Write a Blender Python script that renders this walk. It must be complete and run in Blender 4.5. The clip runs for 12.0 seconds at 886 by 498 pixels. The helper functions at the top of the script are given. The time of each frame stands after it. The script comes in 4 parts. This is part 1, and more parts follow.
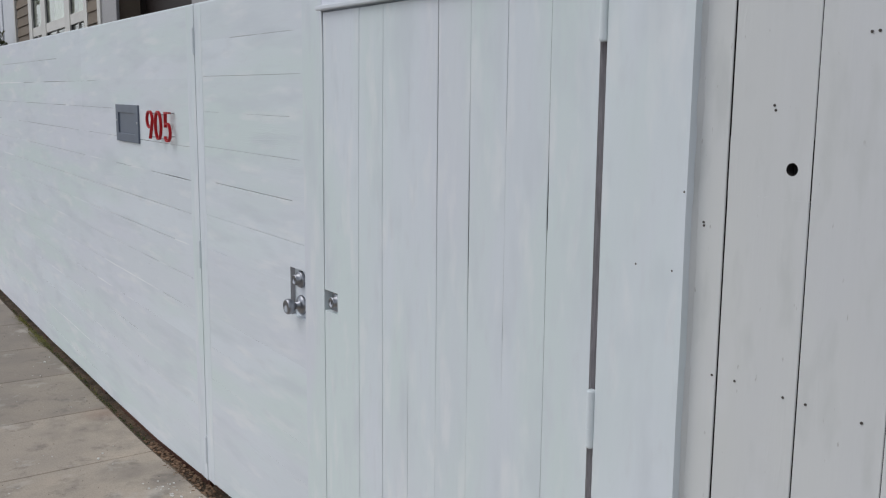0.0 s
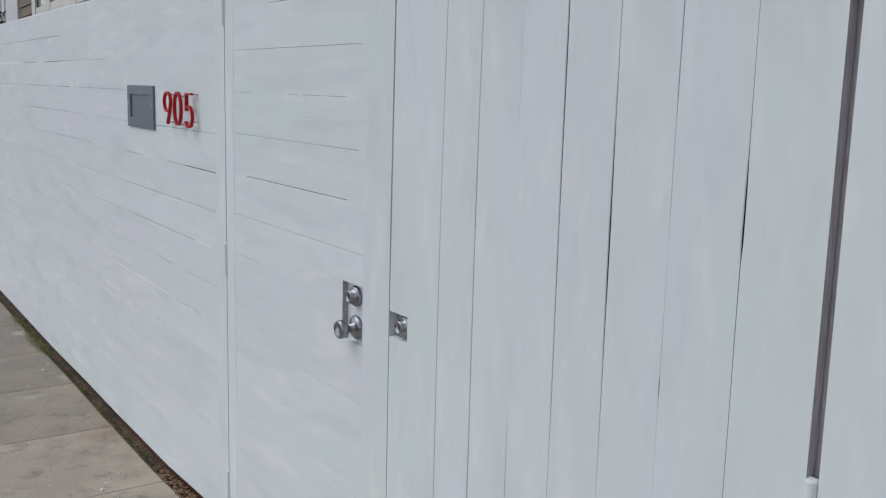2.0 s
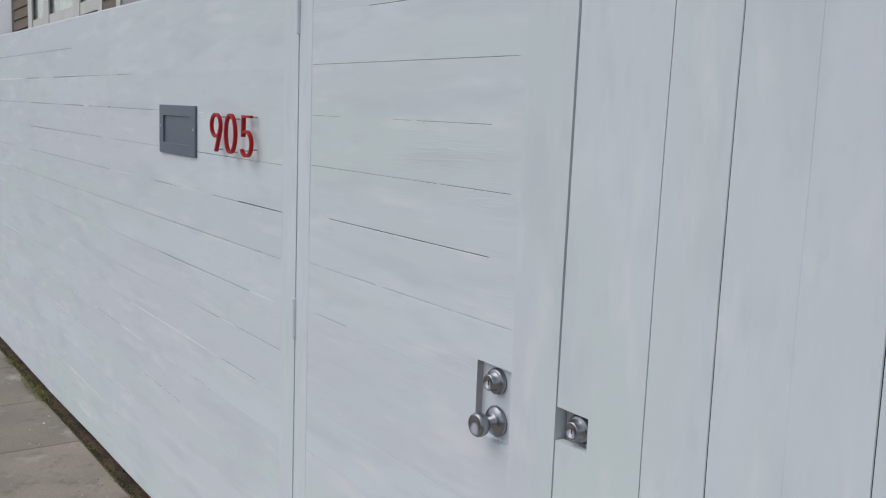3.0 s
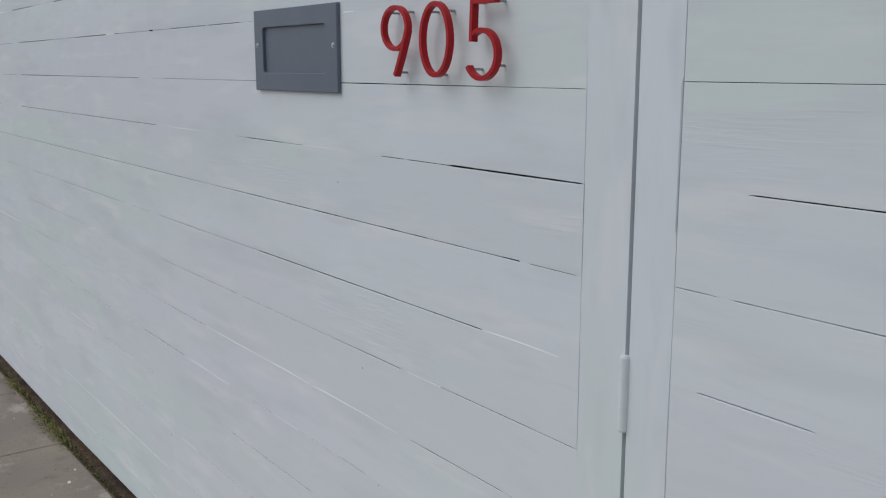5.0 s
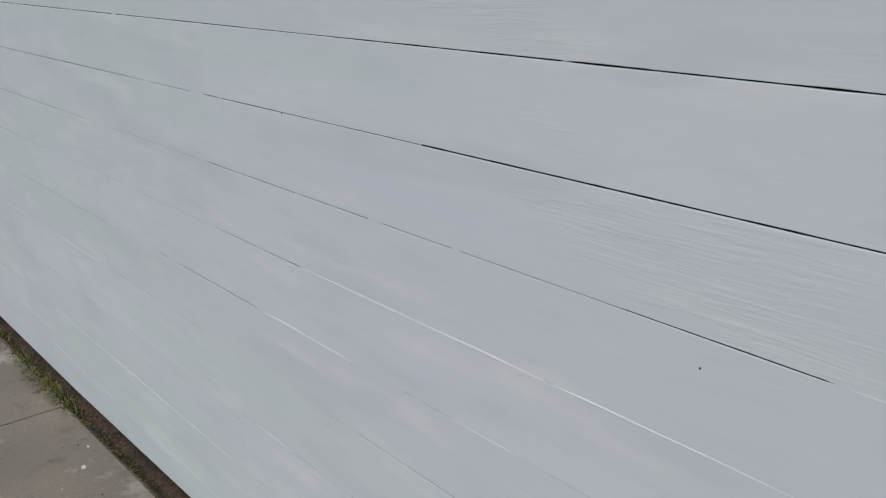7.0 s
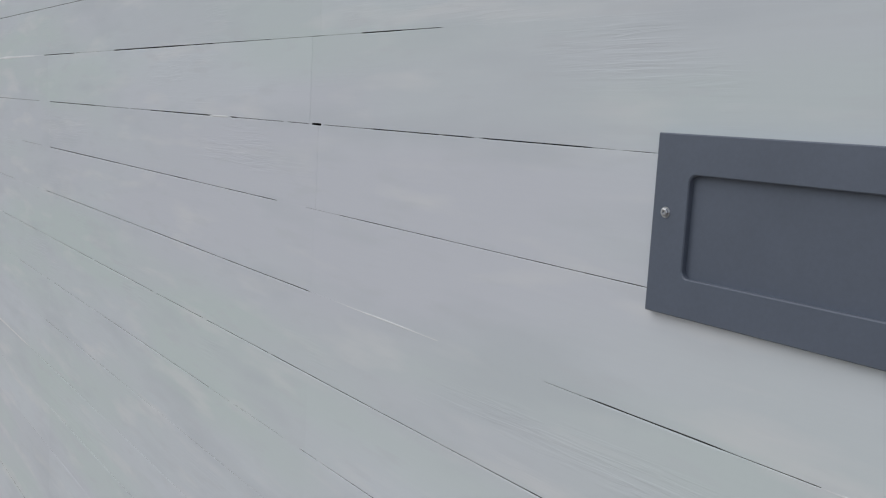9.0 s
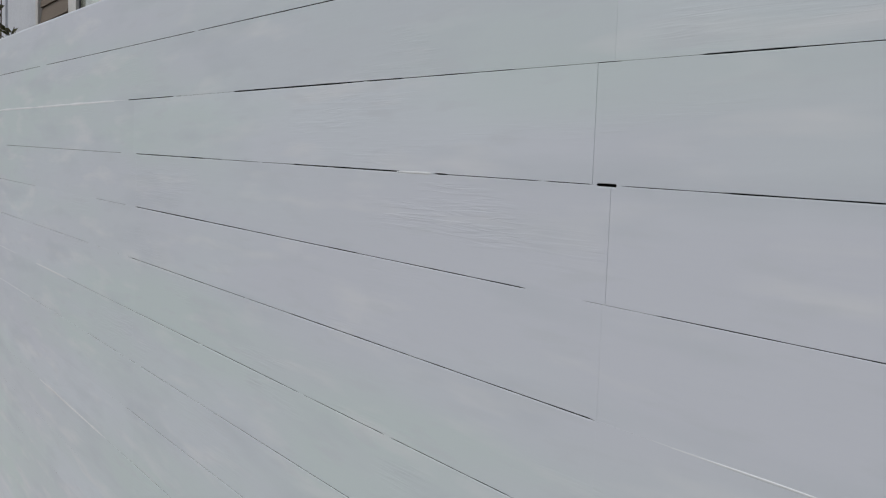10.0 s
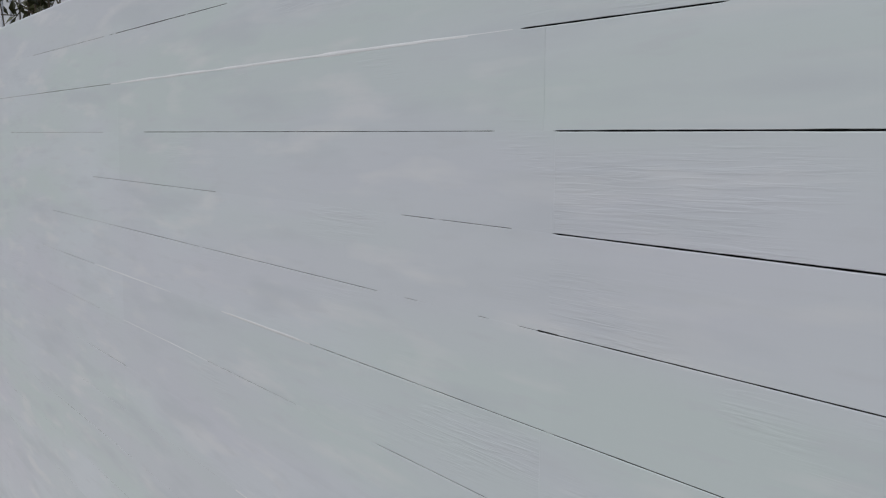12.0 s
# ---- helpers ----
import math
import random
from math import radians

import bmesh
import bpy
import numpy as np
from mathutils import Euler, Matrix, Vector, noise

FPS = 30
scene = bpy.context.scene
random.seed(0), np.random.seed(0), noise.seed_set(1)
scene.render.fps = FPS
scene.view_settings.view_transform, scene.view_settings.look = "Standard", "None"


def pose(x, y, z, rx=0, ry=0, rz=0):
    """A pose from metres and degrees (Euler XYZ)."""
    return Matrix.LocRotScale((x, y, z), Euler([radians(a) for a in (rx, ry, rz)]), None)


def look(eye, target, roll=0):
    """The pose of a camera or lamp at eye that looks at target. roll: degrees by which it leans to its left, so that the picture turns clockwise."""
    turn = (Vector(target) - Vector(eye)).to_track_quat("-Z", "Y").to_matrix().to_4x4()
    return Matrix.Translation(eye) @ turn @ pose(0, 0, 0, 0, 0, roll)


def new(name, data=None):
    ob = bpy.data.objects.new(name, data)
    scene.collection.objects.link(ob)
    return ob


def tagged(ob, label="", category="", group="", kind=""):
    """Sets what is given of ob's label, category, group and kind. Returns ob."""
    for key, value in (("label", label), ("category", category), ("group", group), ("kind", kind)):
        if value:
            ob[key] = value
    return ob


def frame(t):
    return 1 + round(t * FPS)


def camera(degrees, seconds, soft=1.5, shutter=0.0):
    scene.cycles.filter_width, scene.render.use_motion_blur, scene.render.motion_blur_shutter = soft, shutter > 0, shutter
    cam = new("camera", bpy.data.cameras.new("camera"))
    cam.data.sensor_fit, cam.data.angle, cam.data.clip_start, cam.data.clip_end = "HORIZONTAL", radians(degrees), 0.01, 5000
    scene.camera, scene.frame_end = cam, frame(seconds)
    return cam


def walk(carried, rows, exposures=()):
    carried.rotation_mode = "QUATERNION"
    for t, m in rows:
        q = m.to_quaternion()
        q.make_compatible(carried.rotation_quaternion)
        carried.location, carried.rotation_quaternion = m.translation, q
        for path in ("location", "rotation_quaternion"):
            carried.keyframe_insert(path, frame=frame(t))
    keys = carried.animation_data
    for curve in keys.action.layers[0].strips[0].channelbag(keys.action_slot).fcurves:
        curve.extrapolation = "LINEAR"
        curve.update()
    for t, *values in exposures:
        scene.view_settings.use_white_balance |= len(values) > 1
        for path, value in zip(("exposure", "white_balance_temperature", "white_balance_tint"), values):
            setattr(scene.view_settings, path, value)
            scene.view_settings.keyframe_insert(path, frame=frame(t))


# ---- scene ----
cam = camera(53.0, 12.0, soft=1.2)
PATH = [
    (0, (4.724, -1.278, 1.478), (3.105, -0.141, 1.181), 0.5),
    (0.5, (4.661, -1.266, 1.462), (3.047, -0.129, 1.144), 1.8),
    (1, (4.554, -1.237, 1.457), (2.939, -0.108, 1.114), 2.8),
    (1.5, (4.369, -1.208, 1.442), (2.760, -0.068, 1.111), 2.45),
    (2, (4.145, -1.164, 1.436), (2.527, -0.028, 1.132), 1.5),
    (2.5, (3.832, -1.161, 1.449), (2.217, -0.012, 1.178), 1.5),
    (2.7, (3.679, -1.171, 1.448), (2.071, -0.010, 1.195), 1.9),
    (4.3, (2.532, -1.113, 1.431), (0.960, 0.089, 1.143), 1.5),
    (4.5, (2.359, -1.057, 1.416), (0.785, 0.135, 1.100), 1.0),
    (5, (1.975, -0.975, 1.336), (0.415, 0.226, 0.986), 0.0),
    (5.5, (1.639, -0.923, 1.252), (0.106, 0.293, 0.839), -1.5),
    (6, (1.297, -0.848, 1.141), (-0.201, 0.379, 0.639), -0.7),
    (6.5, (1.029, -0.813, 1.119), (-0.433, 0.402, 0.498), -1.6),
    (6.7, (0.978, -0.792, 1.137), (-0.484, 0.418, 0.505), -2.3),
    (8.3, (0.804, -0.757, 1.423), (-0.724, 0.493, 1.106), 3.6),
    (8.5, (0.757, -0.742, 1.458), (-0.785, 0.494, 1.154), 3.3),
    (9, (0.571, -0.737, 1.504), (-0.991, 0.487, 1.256), 3.2),
    (9.5, (0.329, -0.800, 1.527), (-1.234, 0.431, 1.323), 2.8),
    (10, (-0.013, -0.781, 1.518), (-1.597, 0.430, 1.355), 2.1),
    (10.5, (-0.428, -0.764, 1.505), (-2.021, 0.435, 1.351), 2.0),
    (11, (-0.726, -0.817, 1.509), (-2.313, 0.386, 1.319), 2.8),
    (11.5, (-1.144, -0.846, 1.507), (-2.714, 0.375, 1.303), 1.7),
    (12, (-1.517, -0.868, 1.508), (-3.085, 0.357, 1.308), 0.3),
]
walk(cam, [(t, look(eye, target, roll)) for t, eye, target, roll in PATH],
     exposures=((0, -0.11, 6380, 10), (2.5, -0.10, 6360, 10), (4.4, -0.28, 6360, 10), (5.5, -0.31, 6400, 10), (6.5, -0.29, 6420, 10),
                (8.5, -0.29, 6500, 10), (9.5, -0.32, 6500, 10), (12, -0.36, 6500, 11)))

# ---- light ----
world = bpy.data.worlds.new("overcast_sky")
scene.world = world
world.use_nodes = True
wn = world.node_tree
sky = wn.nodes.new("ShaderNodeTexSky")
sky.sky_type = 'NISHITA'
sky.sun_disc = False
sky.sun_elevation = radians(52)
sky.sun_rotation = radians(212)
veil = wn.nodes.new("ShaderNodeHueSaturation")
veil.inputs["Saturation"].default_value = 0.30
wn.links.new(sky.outputs["Color"], veil.inputs["Color"])
bg = wn.nodes["Background"]
bg.inputs["Strength"].default_value = 0.13
wn.links.new(veil.outputs["Color"], bg.inputs["Color"])

sun_data = bpy.data.lights.new("sun", 'SUN')
sun_data.energy = 1.0
sun_data.angle = radians(55)
sun_data.color = (1.0, 0.97, 0.93)
sun = new("sun", sun_data)
sun.matrix_world = look((-3.0, -5.0, 7.3), (0, 0, 0))


# ---- materials ----
def material(name, base, rough=0.6, metal=0.0, fine=60.0, fine_amt=0.06, coarse=3.0, coarse_amt=0.06,
             bump=0.15, bump_dist=0.002, stretch=(1, 1, 1), tint=(1, 1, 1), spread=0.03, spec=0.5):
    """Paint, wood, stone or metal with two scales of tone, relief, and a small change from piece to piece."""
    m = bpy.data.materials.new(name)
    m.use_nodes = True
    nt = m.node_tree
    N, K = nt.nodes, nt.links
    b = N["Principled BSDF"]
    b.inputs["Roughness"].default_value = rough
    b.inputs["Metallic"].default_value = metal
    b.inputs["Specular IOR Level"].default_value = spec
    tc = N.new("ShaderNodeTexCoord")
    info = N.new("ShaderNodeObjectInfo")
    shift = N.new("ShaderNodeVectorMath")
    shift.operation = 'MULTIPLY_ADD'
    comb = N.new("ShaderNodeCombineXYZ")
    for i in range(3):
        K.new(info.outputs["Random"], comb.inputs[i])
    shift.inputs[1].default_value = (37.0, 11.0, 53.0)
    K.new(comb.outputs[0], shift.inputs[0])
    K.new(tc.outputs["Object"], shift.inputs[2])
    mp = N.new("ShaderNodeMapping")
    mp.inputs["Scale"].default_value = stretch
    K.new(shift.outputs[0], mp.inputs[0])

    def tone(scale, detail, coord):
        n = N.new("ShaderNodeTexNoise")
        n.inputs["Scale"].default_value = scale
        n.inputs["Detail"].default_value = detail
        K.new(coord, n.inputs["Vector"])
        return n.outputs["Fac"]

    f = tone(fine, 5, mp.outputs[0])
    c = tone(coarse, 3, tc.outputs["Object"])
    g1 = N.new("ShaderNodeMapRange")
    g1.inputs["To Min"].default_value, g1.inputs["To Max"].default_value = 1 - fine_amt, 1 + fine_amt
    g1.inputs["From Min"].default_value, g1.inputs["From Max"].default_value = 0.3, 0.7
    K.new(f, g1.inputs["Value"])
    g2 = N.new("ShaderNodeMapRange")
    g2.inputs["From Min"].default_value, g2.inputs["From Max"].default_value = 0.3, 0.7
    K.new(c, g2.inputs["Value"])
    mixc = N.new("ShaderNodeMix")
    mixc.data_type = 'RGBA'
    mixc.inputs["A"].default_value = (*[v * (1 - coarse_amt) for v in base], 1)
    mixc.inputs["B"].default_value = (*[min(1, v * (1 + coarse_amt) * t) for v, t in zip(base, tint)], 1)
    K.new(g2.outputs[0], mixc.inputs["Factor"])
    g3 = N.new("ShaderNodeMapRange")
    g3.inputs["To Min"].default_value, g3.inputs["To Max"].default_value = 1 - spread, 1 + spread
    K.new(info.outputs["Random"], g3.inputs["Value"])
    mul = N.new("ShaderNodeMath")
    mul.operation = 'MULTIPLY'
    K.new(g1.outputs[0], mul.inputs[0])
    K.new(g3.outputs[0], mul.inputs[1])
    sc = N.new("ShaderNodeVectorMath")
    sc.operation = 'SCALE'
    K.new(mixc.outputs["Result"], sc.inputs[0])
    K.new(mul.outputs[0], sc.inputs["Scale"])
    K.new(sc.outputs[0], b.inputs["Base Color"])
    if bump:
        bp = N.new("ShaderNodeBump")
        bp.inputs["Strength"].default_value = bump
        bp.inputs["Distance"].default_value = bump_dist
        K.new(f, bp.inputs["Height"])
        K.new(bp.outputs[0], b.inputs["Normal"])
    return m


BLOTS = ((2.1, 0.44, 0.60, (0.700, 0.797, 0.782), 0.70),
         (1.7, 0.47, 0.62, (0.738, 0.753, 0.828), 0.60),
         (9.0, 0.54, 0.68, (0.85, 0.868, 0.885), 0.50),
         (6.0, 0.53, 0.68, (0.645, 0.692, 0.738), 0.55),
         (22.0, 0.56, 0.70, (0.69, 0.725, 0.765), 0.40))
OLD_BLOTS = ((2.5, 0.45, 0.65, (0.69, 0.705, 0.69), 0.6), (13.0, 0.54, 0.70, (0.58, 0.60, 0.60), 0.6),
             (5.0, 0.55, 0.68, (0.74, 0.75, 0.77), 0.5), (75.0, 0.72, 0.78, (0.36, 0.35, 0.34), 0.6))


def painted_board(name, base, along, grain=0.34, warm=(1, 1, 1), patchy=1.0, floor=0.03, blots=BLOTS):
    """Brushed paint on sawn boards: long grain ridges that come and go, filler patches, brush marks."""
    st = (1.2, 1, 22) if along == 'x' else (11, 1, 0.8)
    m = material(name, base, rough=0.55, fine=9.0, fine_amt=0.008, coarse=1.9, coarse_amt=0.025, bump=0,
                 stretch=st, tint=warm, spread=0.030, spec=0.04)
    nt = m.node_tree
    N, K = nt.nodes, nt.links
    mp = next(n for n in N if n.type == 'MAPPING')
    shift = mp.inputs[0].links[0].from_socket
    ridge = N.new("ShaderNodeTexNoise")
    ridge.inputs["Scale"].default_value = 7.5
    ridge.inputs["Detail"].default_value = 7
    ridge.inputs["Distortion"].default_value = 0.9
    K.new(mp.outputs[0], ridge.inputs["Vector"])
    where = N.new("ShaderNodeTexNoise")
    where.inputs["Scale"].default_value = 2.6
    where.inputs["Detail"].default_value = 4
    where.inputs["Distortion"].default_value = 0.6
    patch = N.new("ShaderNodeMapping")
    patch.inputs["Scale"].default_value = (0.7, 1.0, 2.6) if along == 'x' else (2.6, 1.0, 0.7)
    K.new(shift, patch.inputs[0])
    K.new(patch.outputs[0], where.inputs["Vector"])
    mask = N.new("ShaderNodeMapRange")
    mask.inputs["From Min"].default_value, mask.inputs["From Max"].default_value = 0.56, 0.74
    K.new(where.outputs["Fac"], mask.inputs["Value"])
    mask.inputs["To Min"].default_value = floor
    hm = N.new("ShaderNodeMath")
    hm.operation = 'MULTIPLY'
    crest = N.new("ShaderNodeMapRange")
    crest.inputs["From Min"].default_value, crest.inputs["From Max"].default_value = 0.42, 0.68
    K.new(ridge.outputs["Fac"], crest.inputs["Value"])
    K.new(crest.outputs[0], hm.inputs[0])
    K.new(mask.outputs[0], hm.inputs[1])
    pebble = N.new("ShaderNodeTexNoise")
    pebble.inputs["Scale"].default_value = 130.0
    pebble.inputs["Detail"].default_value = 3
    K.new(shift, pebble.inputs["Vector"])
    wave = N.new("ShaderNodeTexNoise")
    wave.inputs["Scale"].default_value = 6.5
    wave.inputs["Detail"].default_value = 2
    K.new(shift, wave.inputs["Vector"])
    add = N.new("ShaderNodeMath")
    add.operation = 'MULTIPLY_ADD'
    add.inputs[1].default_value = 0.06
    K.new(pebble.outputs["Fac"], add.inputs[0])
    K.new(hm.outputs[0], add.inputs[2])
    add2 = N.new("ShaderNodeMath")
    add2.operation = 'MULTIPLY_ADD'
    add2.inputs[1].default_value = 0.5
    K.new(wave.outputs["Fac"], add2.inputs[0])
    K.new(add.outputs[0], add2.inputs[2])
    bp = N.new("ShaderNodeBump")
    bp.inputs["Strength"].default_value = grain
    bp.inputs["Distance"].default_value = 0.0016
    K.new(add2.outputs[0], bp.inputs["Height"])
    K.new(bp.outputs[0], N["Principled BSDF"].inputs["Normal"])
    b = N["Principled BSDF"]
    tc = next(n for n in N if n.type == 'TEX_COORD')
    prev = b.inputs["Base Color"].links[0].from_socket
    for scale, lo, hi, colour, amt in blots:
        n = N.new("ShaderNodeTexNoise")
        n.inputs["Scale"].default_value = scale
        n.inputs["Detail"].default_value = 3
        off = N.new("ShaderNodeMapping")
        off.inputs["Location"].default_value = (scale * 3, 1.0, scale)
        off.inputs["Scale"].default_value = (0.32, 1.0, 1.7) if along == 'x' else (1.5, 1.0, 0.45)
        K.new(tc.outputs["Object"], off.inputs[0])
        K.new(off.outputs[0], n.inputs["Vector"])
        r = N.new("ShaderNodeMapRange")
        r.inputs["From Min"].default_value, r.inputs["From Max"].default_value, r.inputs["To Max"].default_value = lo, hi, amt * patchy
        K.new(n.outputs["Fac"], r.inputs["Value"])
        x = N.new("ShaderNodeMix")
        x.data_type = 'RGBA'
        x.inputs["B"].default_value = (*colour, 1)
        K.new(r.outputs[0], x.inputs["Factor"])
        K.new(prev, x.inputs["A"])
        prev = x.outputs["Result"]
    K.new(prev, b.inputs["Base Color"])
    rr = N.new("ShaderNodeMapRange")
    rr.inputs["To Min"].default_value, rr.inputs["To Max"].default_value = 0.42, 0.66
    K.new(wave.outputs["Fac"], rr.inputs["Value"])
    K.new(rr.outputs[0], N["Principled BSDF"].inputs["Roughness"])
    return m


WHITE_H = painted_board("white_paint_boards", (0.745, 0.79, 0.84), 'x', warm=(0.985, 1.0, 0.99))
WHITE_V = painted_board("white_paint_uprights", (0.735, 0.785, 0.835), 'z', grain=0.26)
OLD_WHITE = painted_board("old_white_paint", (0.675, 0.690, 0.708), 'z', grain=0.6, floor=0.10, blots=OLD_BLOTS)
# Filler paler than the boards; the seams' bright highlights are partly this colour
PALE_FILLER = material("pale_filler", (0.86, 0.885, 0.905), rough=0.35, fine=80, fine_amt=0.03, bump=0.1)
BARE = material("raw_redwood", (0.15, 0.068, 0.047), rough=0.85, fine=30, fine_amt=0.3, stretch=(1, 1, 14), bump=0.5)
# Unpainted edges; the near-black colour also puts the cracks' shade in
EDGE_SHADE = material("unpainted_edge_shade", (0.040, 0.036, 0.036), rough=0.95, fine=60, fine_amt=0.3, bump=0)
# Added dark sheets behind the boards: the shade of open gaps, as colour
GAP_SHADE = material("gap_shade", (0.055, 0.05, 0.05), rough=0.95, bump=0.2)
POST_WOOD = material("weathered_post", (0.46, 0.43, 0.45), rough=0.85, fine=25, fine_amt=0.25, stretch=(14, 14, 1), bump=0.5)
SLATE_PAINT = material("slate_grey_paint", (0.130, 0.155, 0.204), rough=0.42, fine=220, fine_amt=0.03, coarse=14, coarse_amt=0.05, bump=0.08, bump_dist=0.0006)
STEEL = material("satin_steel", (0.33, 0.34, 0.37), rough=0.30, metal=1.0, fine=300, fine_amt=0.05, bump=0.03, bump_dist=0.0004)
ZINC = material("zinc_screw", (0.62, 0.63, 0.65), rough=0.32, metal=1.0, fine=300, bump=0)
RED = material("red_enamel", (0.42, 0.006, 0.012), rough=0.42, spec=0.3, fine=150, fine_amt=0.10, coarse=25, coarse_amt=0.10, bump=0.05, bump_dist=0.0005)
RUST = material("dark_nail", (0.07, 0.06, 0.055), rough=0.7, fine=400, fine_amt=0.3, bump=0)
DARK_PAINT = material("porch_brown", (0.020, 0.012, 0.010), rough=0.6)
SIDING = material("brown_siding", (0.21, 0.165, 0.125), rough=0.75, fine=40, fine_amt=0.12, stretch=(2, 1, 20), bump=0.4, spread=0.10)
TRIM = material("cream_trim", (0.74, 0.72, 0.68), rough=0.5, bump=0.1)
PALE_WALL = material("pale_stucco", (0.72, 0.74, 0.78), rough=0.85, fine=90, fine_amt=0.06, bump=0.4)
SHADE_GREY = material("grey_pilaster_and_recess", (0.42, 0.41, 0.42), rough=0.6, bump=0.1)
REVEAL_DARK = material("reveal_dark", (0.10, 0.10, 0.105), rough=0.5, bump=0.1)
CURTAIN = material("curtain_cloth", (0.56, 0.59, 0.50), rough=0.9, fine=18, fine_amt=0.2, stretch=(8, 8, 0.4), bump=0.4, bump_dist=0.01)
ROOF = material("roof_felt", (0.09, 0.085, 0.08), rough=0.9)
BARK = material("shrub_bark", (0.11, 0.085, 0.06), rough=0.9, fine=80, fine_amt=0.3, bump=0.5)
LEAF = material("shrub_leaf", (0.045, 0.062, 0.026), rough=0.5, fine=20, fine_amt=0.3, coarse=9, coarse_amt=0.45, tint=(1.8, 1.3, 0.9), bump=0.1)
WEED = material("weed_blade", (0.130, 0.150, 0.045), rough=0.6, fine=30, fine_amt=0.3, coarse=12, coarse_amt=0.35, tint=(1.5, 1.2, 0.8), bump=0)
MOSS = material("moss", (0.075, 0.092, 0.030), rough=0.95, fine=90, fine_amt=0.4, coarse=14, coarse_amt=0.4, bump=0.5)
DRY = material("dry_litter", (0.205, 0.125, 0.075), rough=0.9, fine=60, fine_amt=0.4, coarse=30, coarse_amt=0.4, bump=0.2)
CHIP = material("paint_chip", (0.70, 0.69, 0.66), rough=0.7, fine=90, bump=0.1)
ASPHALT = material("asphalt", (0.055, 0.055, 0.057), rough=0.9, fine=140, fine_amt=0.35, coarse=1.2, coarse_amt=0.2, bump=0.5, bump_dist=0.004)


def glass_material():
    m = bpy.data.materials.new("window_glass")
    m.use_nodes = True
    b = m.node_tree.nodes["Principled BSDF"]
    b.inputs["Base Color"].default_value = (0.93, 0.97, 0.95, 1)
    b.inputs["Roughness"].default_value = 0.02
    b.inputs["Transmission Weight"].default_value = 1.0
    b.inputs["IOR"].default_value = 1.5
    return m


GLASS = glass_material()


pave_guess = -0.195


def concrete_material(name, base):
    m = material(name, base, rough=0.52, fine=170, fine_amt=0.16, coarse=2.4, coarse_amt=0.16,
                 bump=0.30, bump_dist=0.0022, tint=(1.0, 0.985, 0.95), spread=0.06)
    nt = m.node_tree
    N, K = nt.nodes, nt.links
    b = N["Principled BSDF"]
    tc = next(n for n in N if n.type == 'TEX_COORD')
    prev = b.inputs["Base Color"].links[0].from_socket

    def blot(scale, lo, hi, colour, amt, prev):
        n = N.new("ShaderNodeTexNoise")
        n.inputs["Scale"].default_value = scale
        n.inputs["Detail"].default_value = 6
        n.inputs["Roughness"].default_value = 0.65
        K.new(tc.outputs["Object"], n.inputs["Vector"])
        r = N.new("ShaderNodeMapRange")
        r.inputs["From Min"].default_value, r.inputs["From Max"].default_value = lo, hi
        r.inputs["To Max"].default_value = amt
        K.new(n.outputs["Fac"], r.inputs["Value"])
        x = N.new("ShaderNodeMix")
        x.data_type = 'RGBA'
        x.inputs["B"].default_value = (*colour, 1)
        K.new(r.outputs[0], x.inputs["Factor"])
        K.new(prev, x.inputs["A"])
        return x.outputs["Result"]

    s = blot(1.6, 0.50, 0.64, (0.225, 0.192, 0.158), 0.8, prev)
    s = blot(3.7, 0.56, 0.66, (0.50, 0.455, 0.40), 0.7, s)
    s = blot(7.0, 0.56, 0.67, (0.150, 0.127, 0.103), 0.6, s)
    s = blot(31.0, 0.66, 0.73, (0.075, 0.066, 0.058), 0.8, s)
    spot = N.new("ShaderNodeVectorMath")
    spot.operation = 'DISTANCE'
    spot.inputs[1].default_value = (-0.20, -0.10, pave_guess)
    K.new(tc.outputs["Object"], spot.inputs[0])
    ring = N.new("ShaderNodeMapRange")
    ring.inputs["From Min"].default_value, ring.inputs["From Max"].default_value = 0.15, 0.02
    ring.inputs["To Max"].default_value = 0.35
    K.new(spot.outputs["Value"], ring.inputs["Value"])
    rusty = N.new("ShaderNodeMix")
    rusty.data_type = 'RGBA'
    rusty.inputs["B"].default_value = (0.33, 0.17, 0.10, 1)
    K.new(ring.outputs[0], rusty.inputs["Factor"])
    K.new(s, rusty.inputs["A"])
    s = rusty.outputs["Result"]
    s = blot(23.0, 0.69, 0.74, (0.55, 0.54, 0.51), 0.9, s)
    K.new(s, b.inputs["Base Color"])
    return m


def soil_material():
    m = material("gutter_soil", (0.145, 0.113, 0.086), rough=0.95, fine=120, fine_amt=0.45, coarse=7, coarse_amt=0.42,
                 bump=0.9, bump_dist=0.006, tint=(1.05, 0.98, 0.86), spread=0)
    return m


# One concrete in three tones
CONCRETE = concrete_material("worn_concrete", (0.390, 0.330, 0.268))
MID_CONCRETE = concrete_material("mid_concrete", (0.335, 0.283, 0.230))
DARK_CONCRETE = concrete_material("dark_concrete", (0.270, 0.226, 0.184))
SOIL = soil_material()


# ---- building helpers ----
def thing(name, at, label, category, group="", kind=""):
    ob = new(name)
    ob.location = at
    ob.empty_display_size = 0.1
    return tagged(ob, label, category, group, kind)


SLOPED = set()


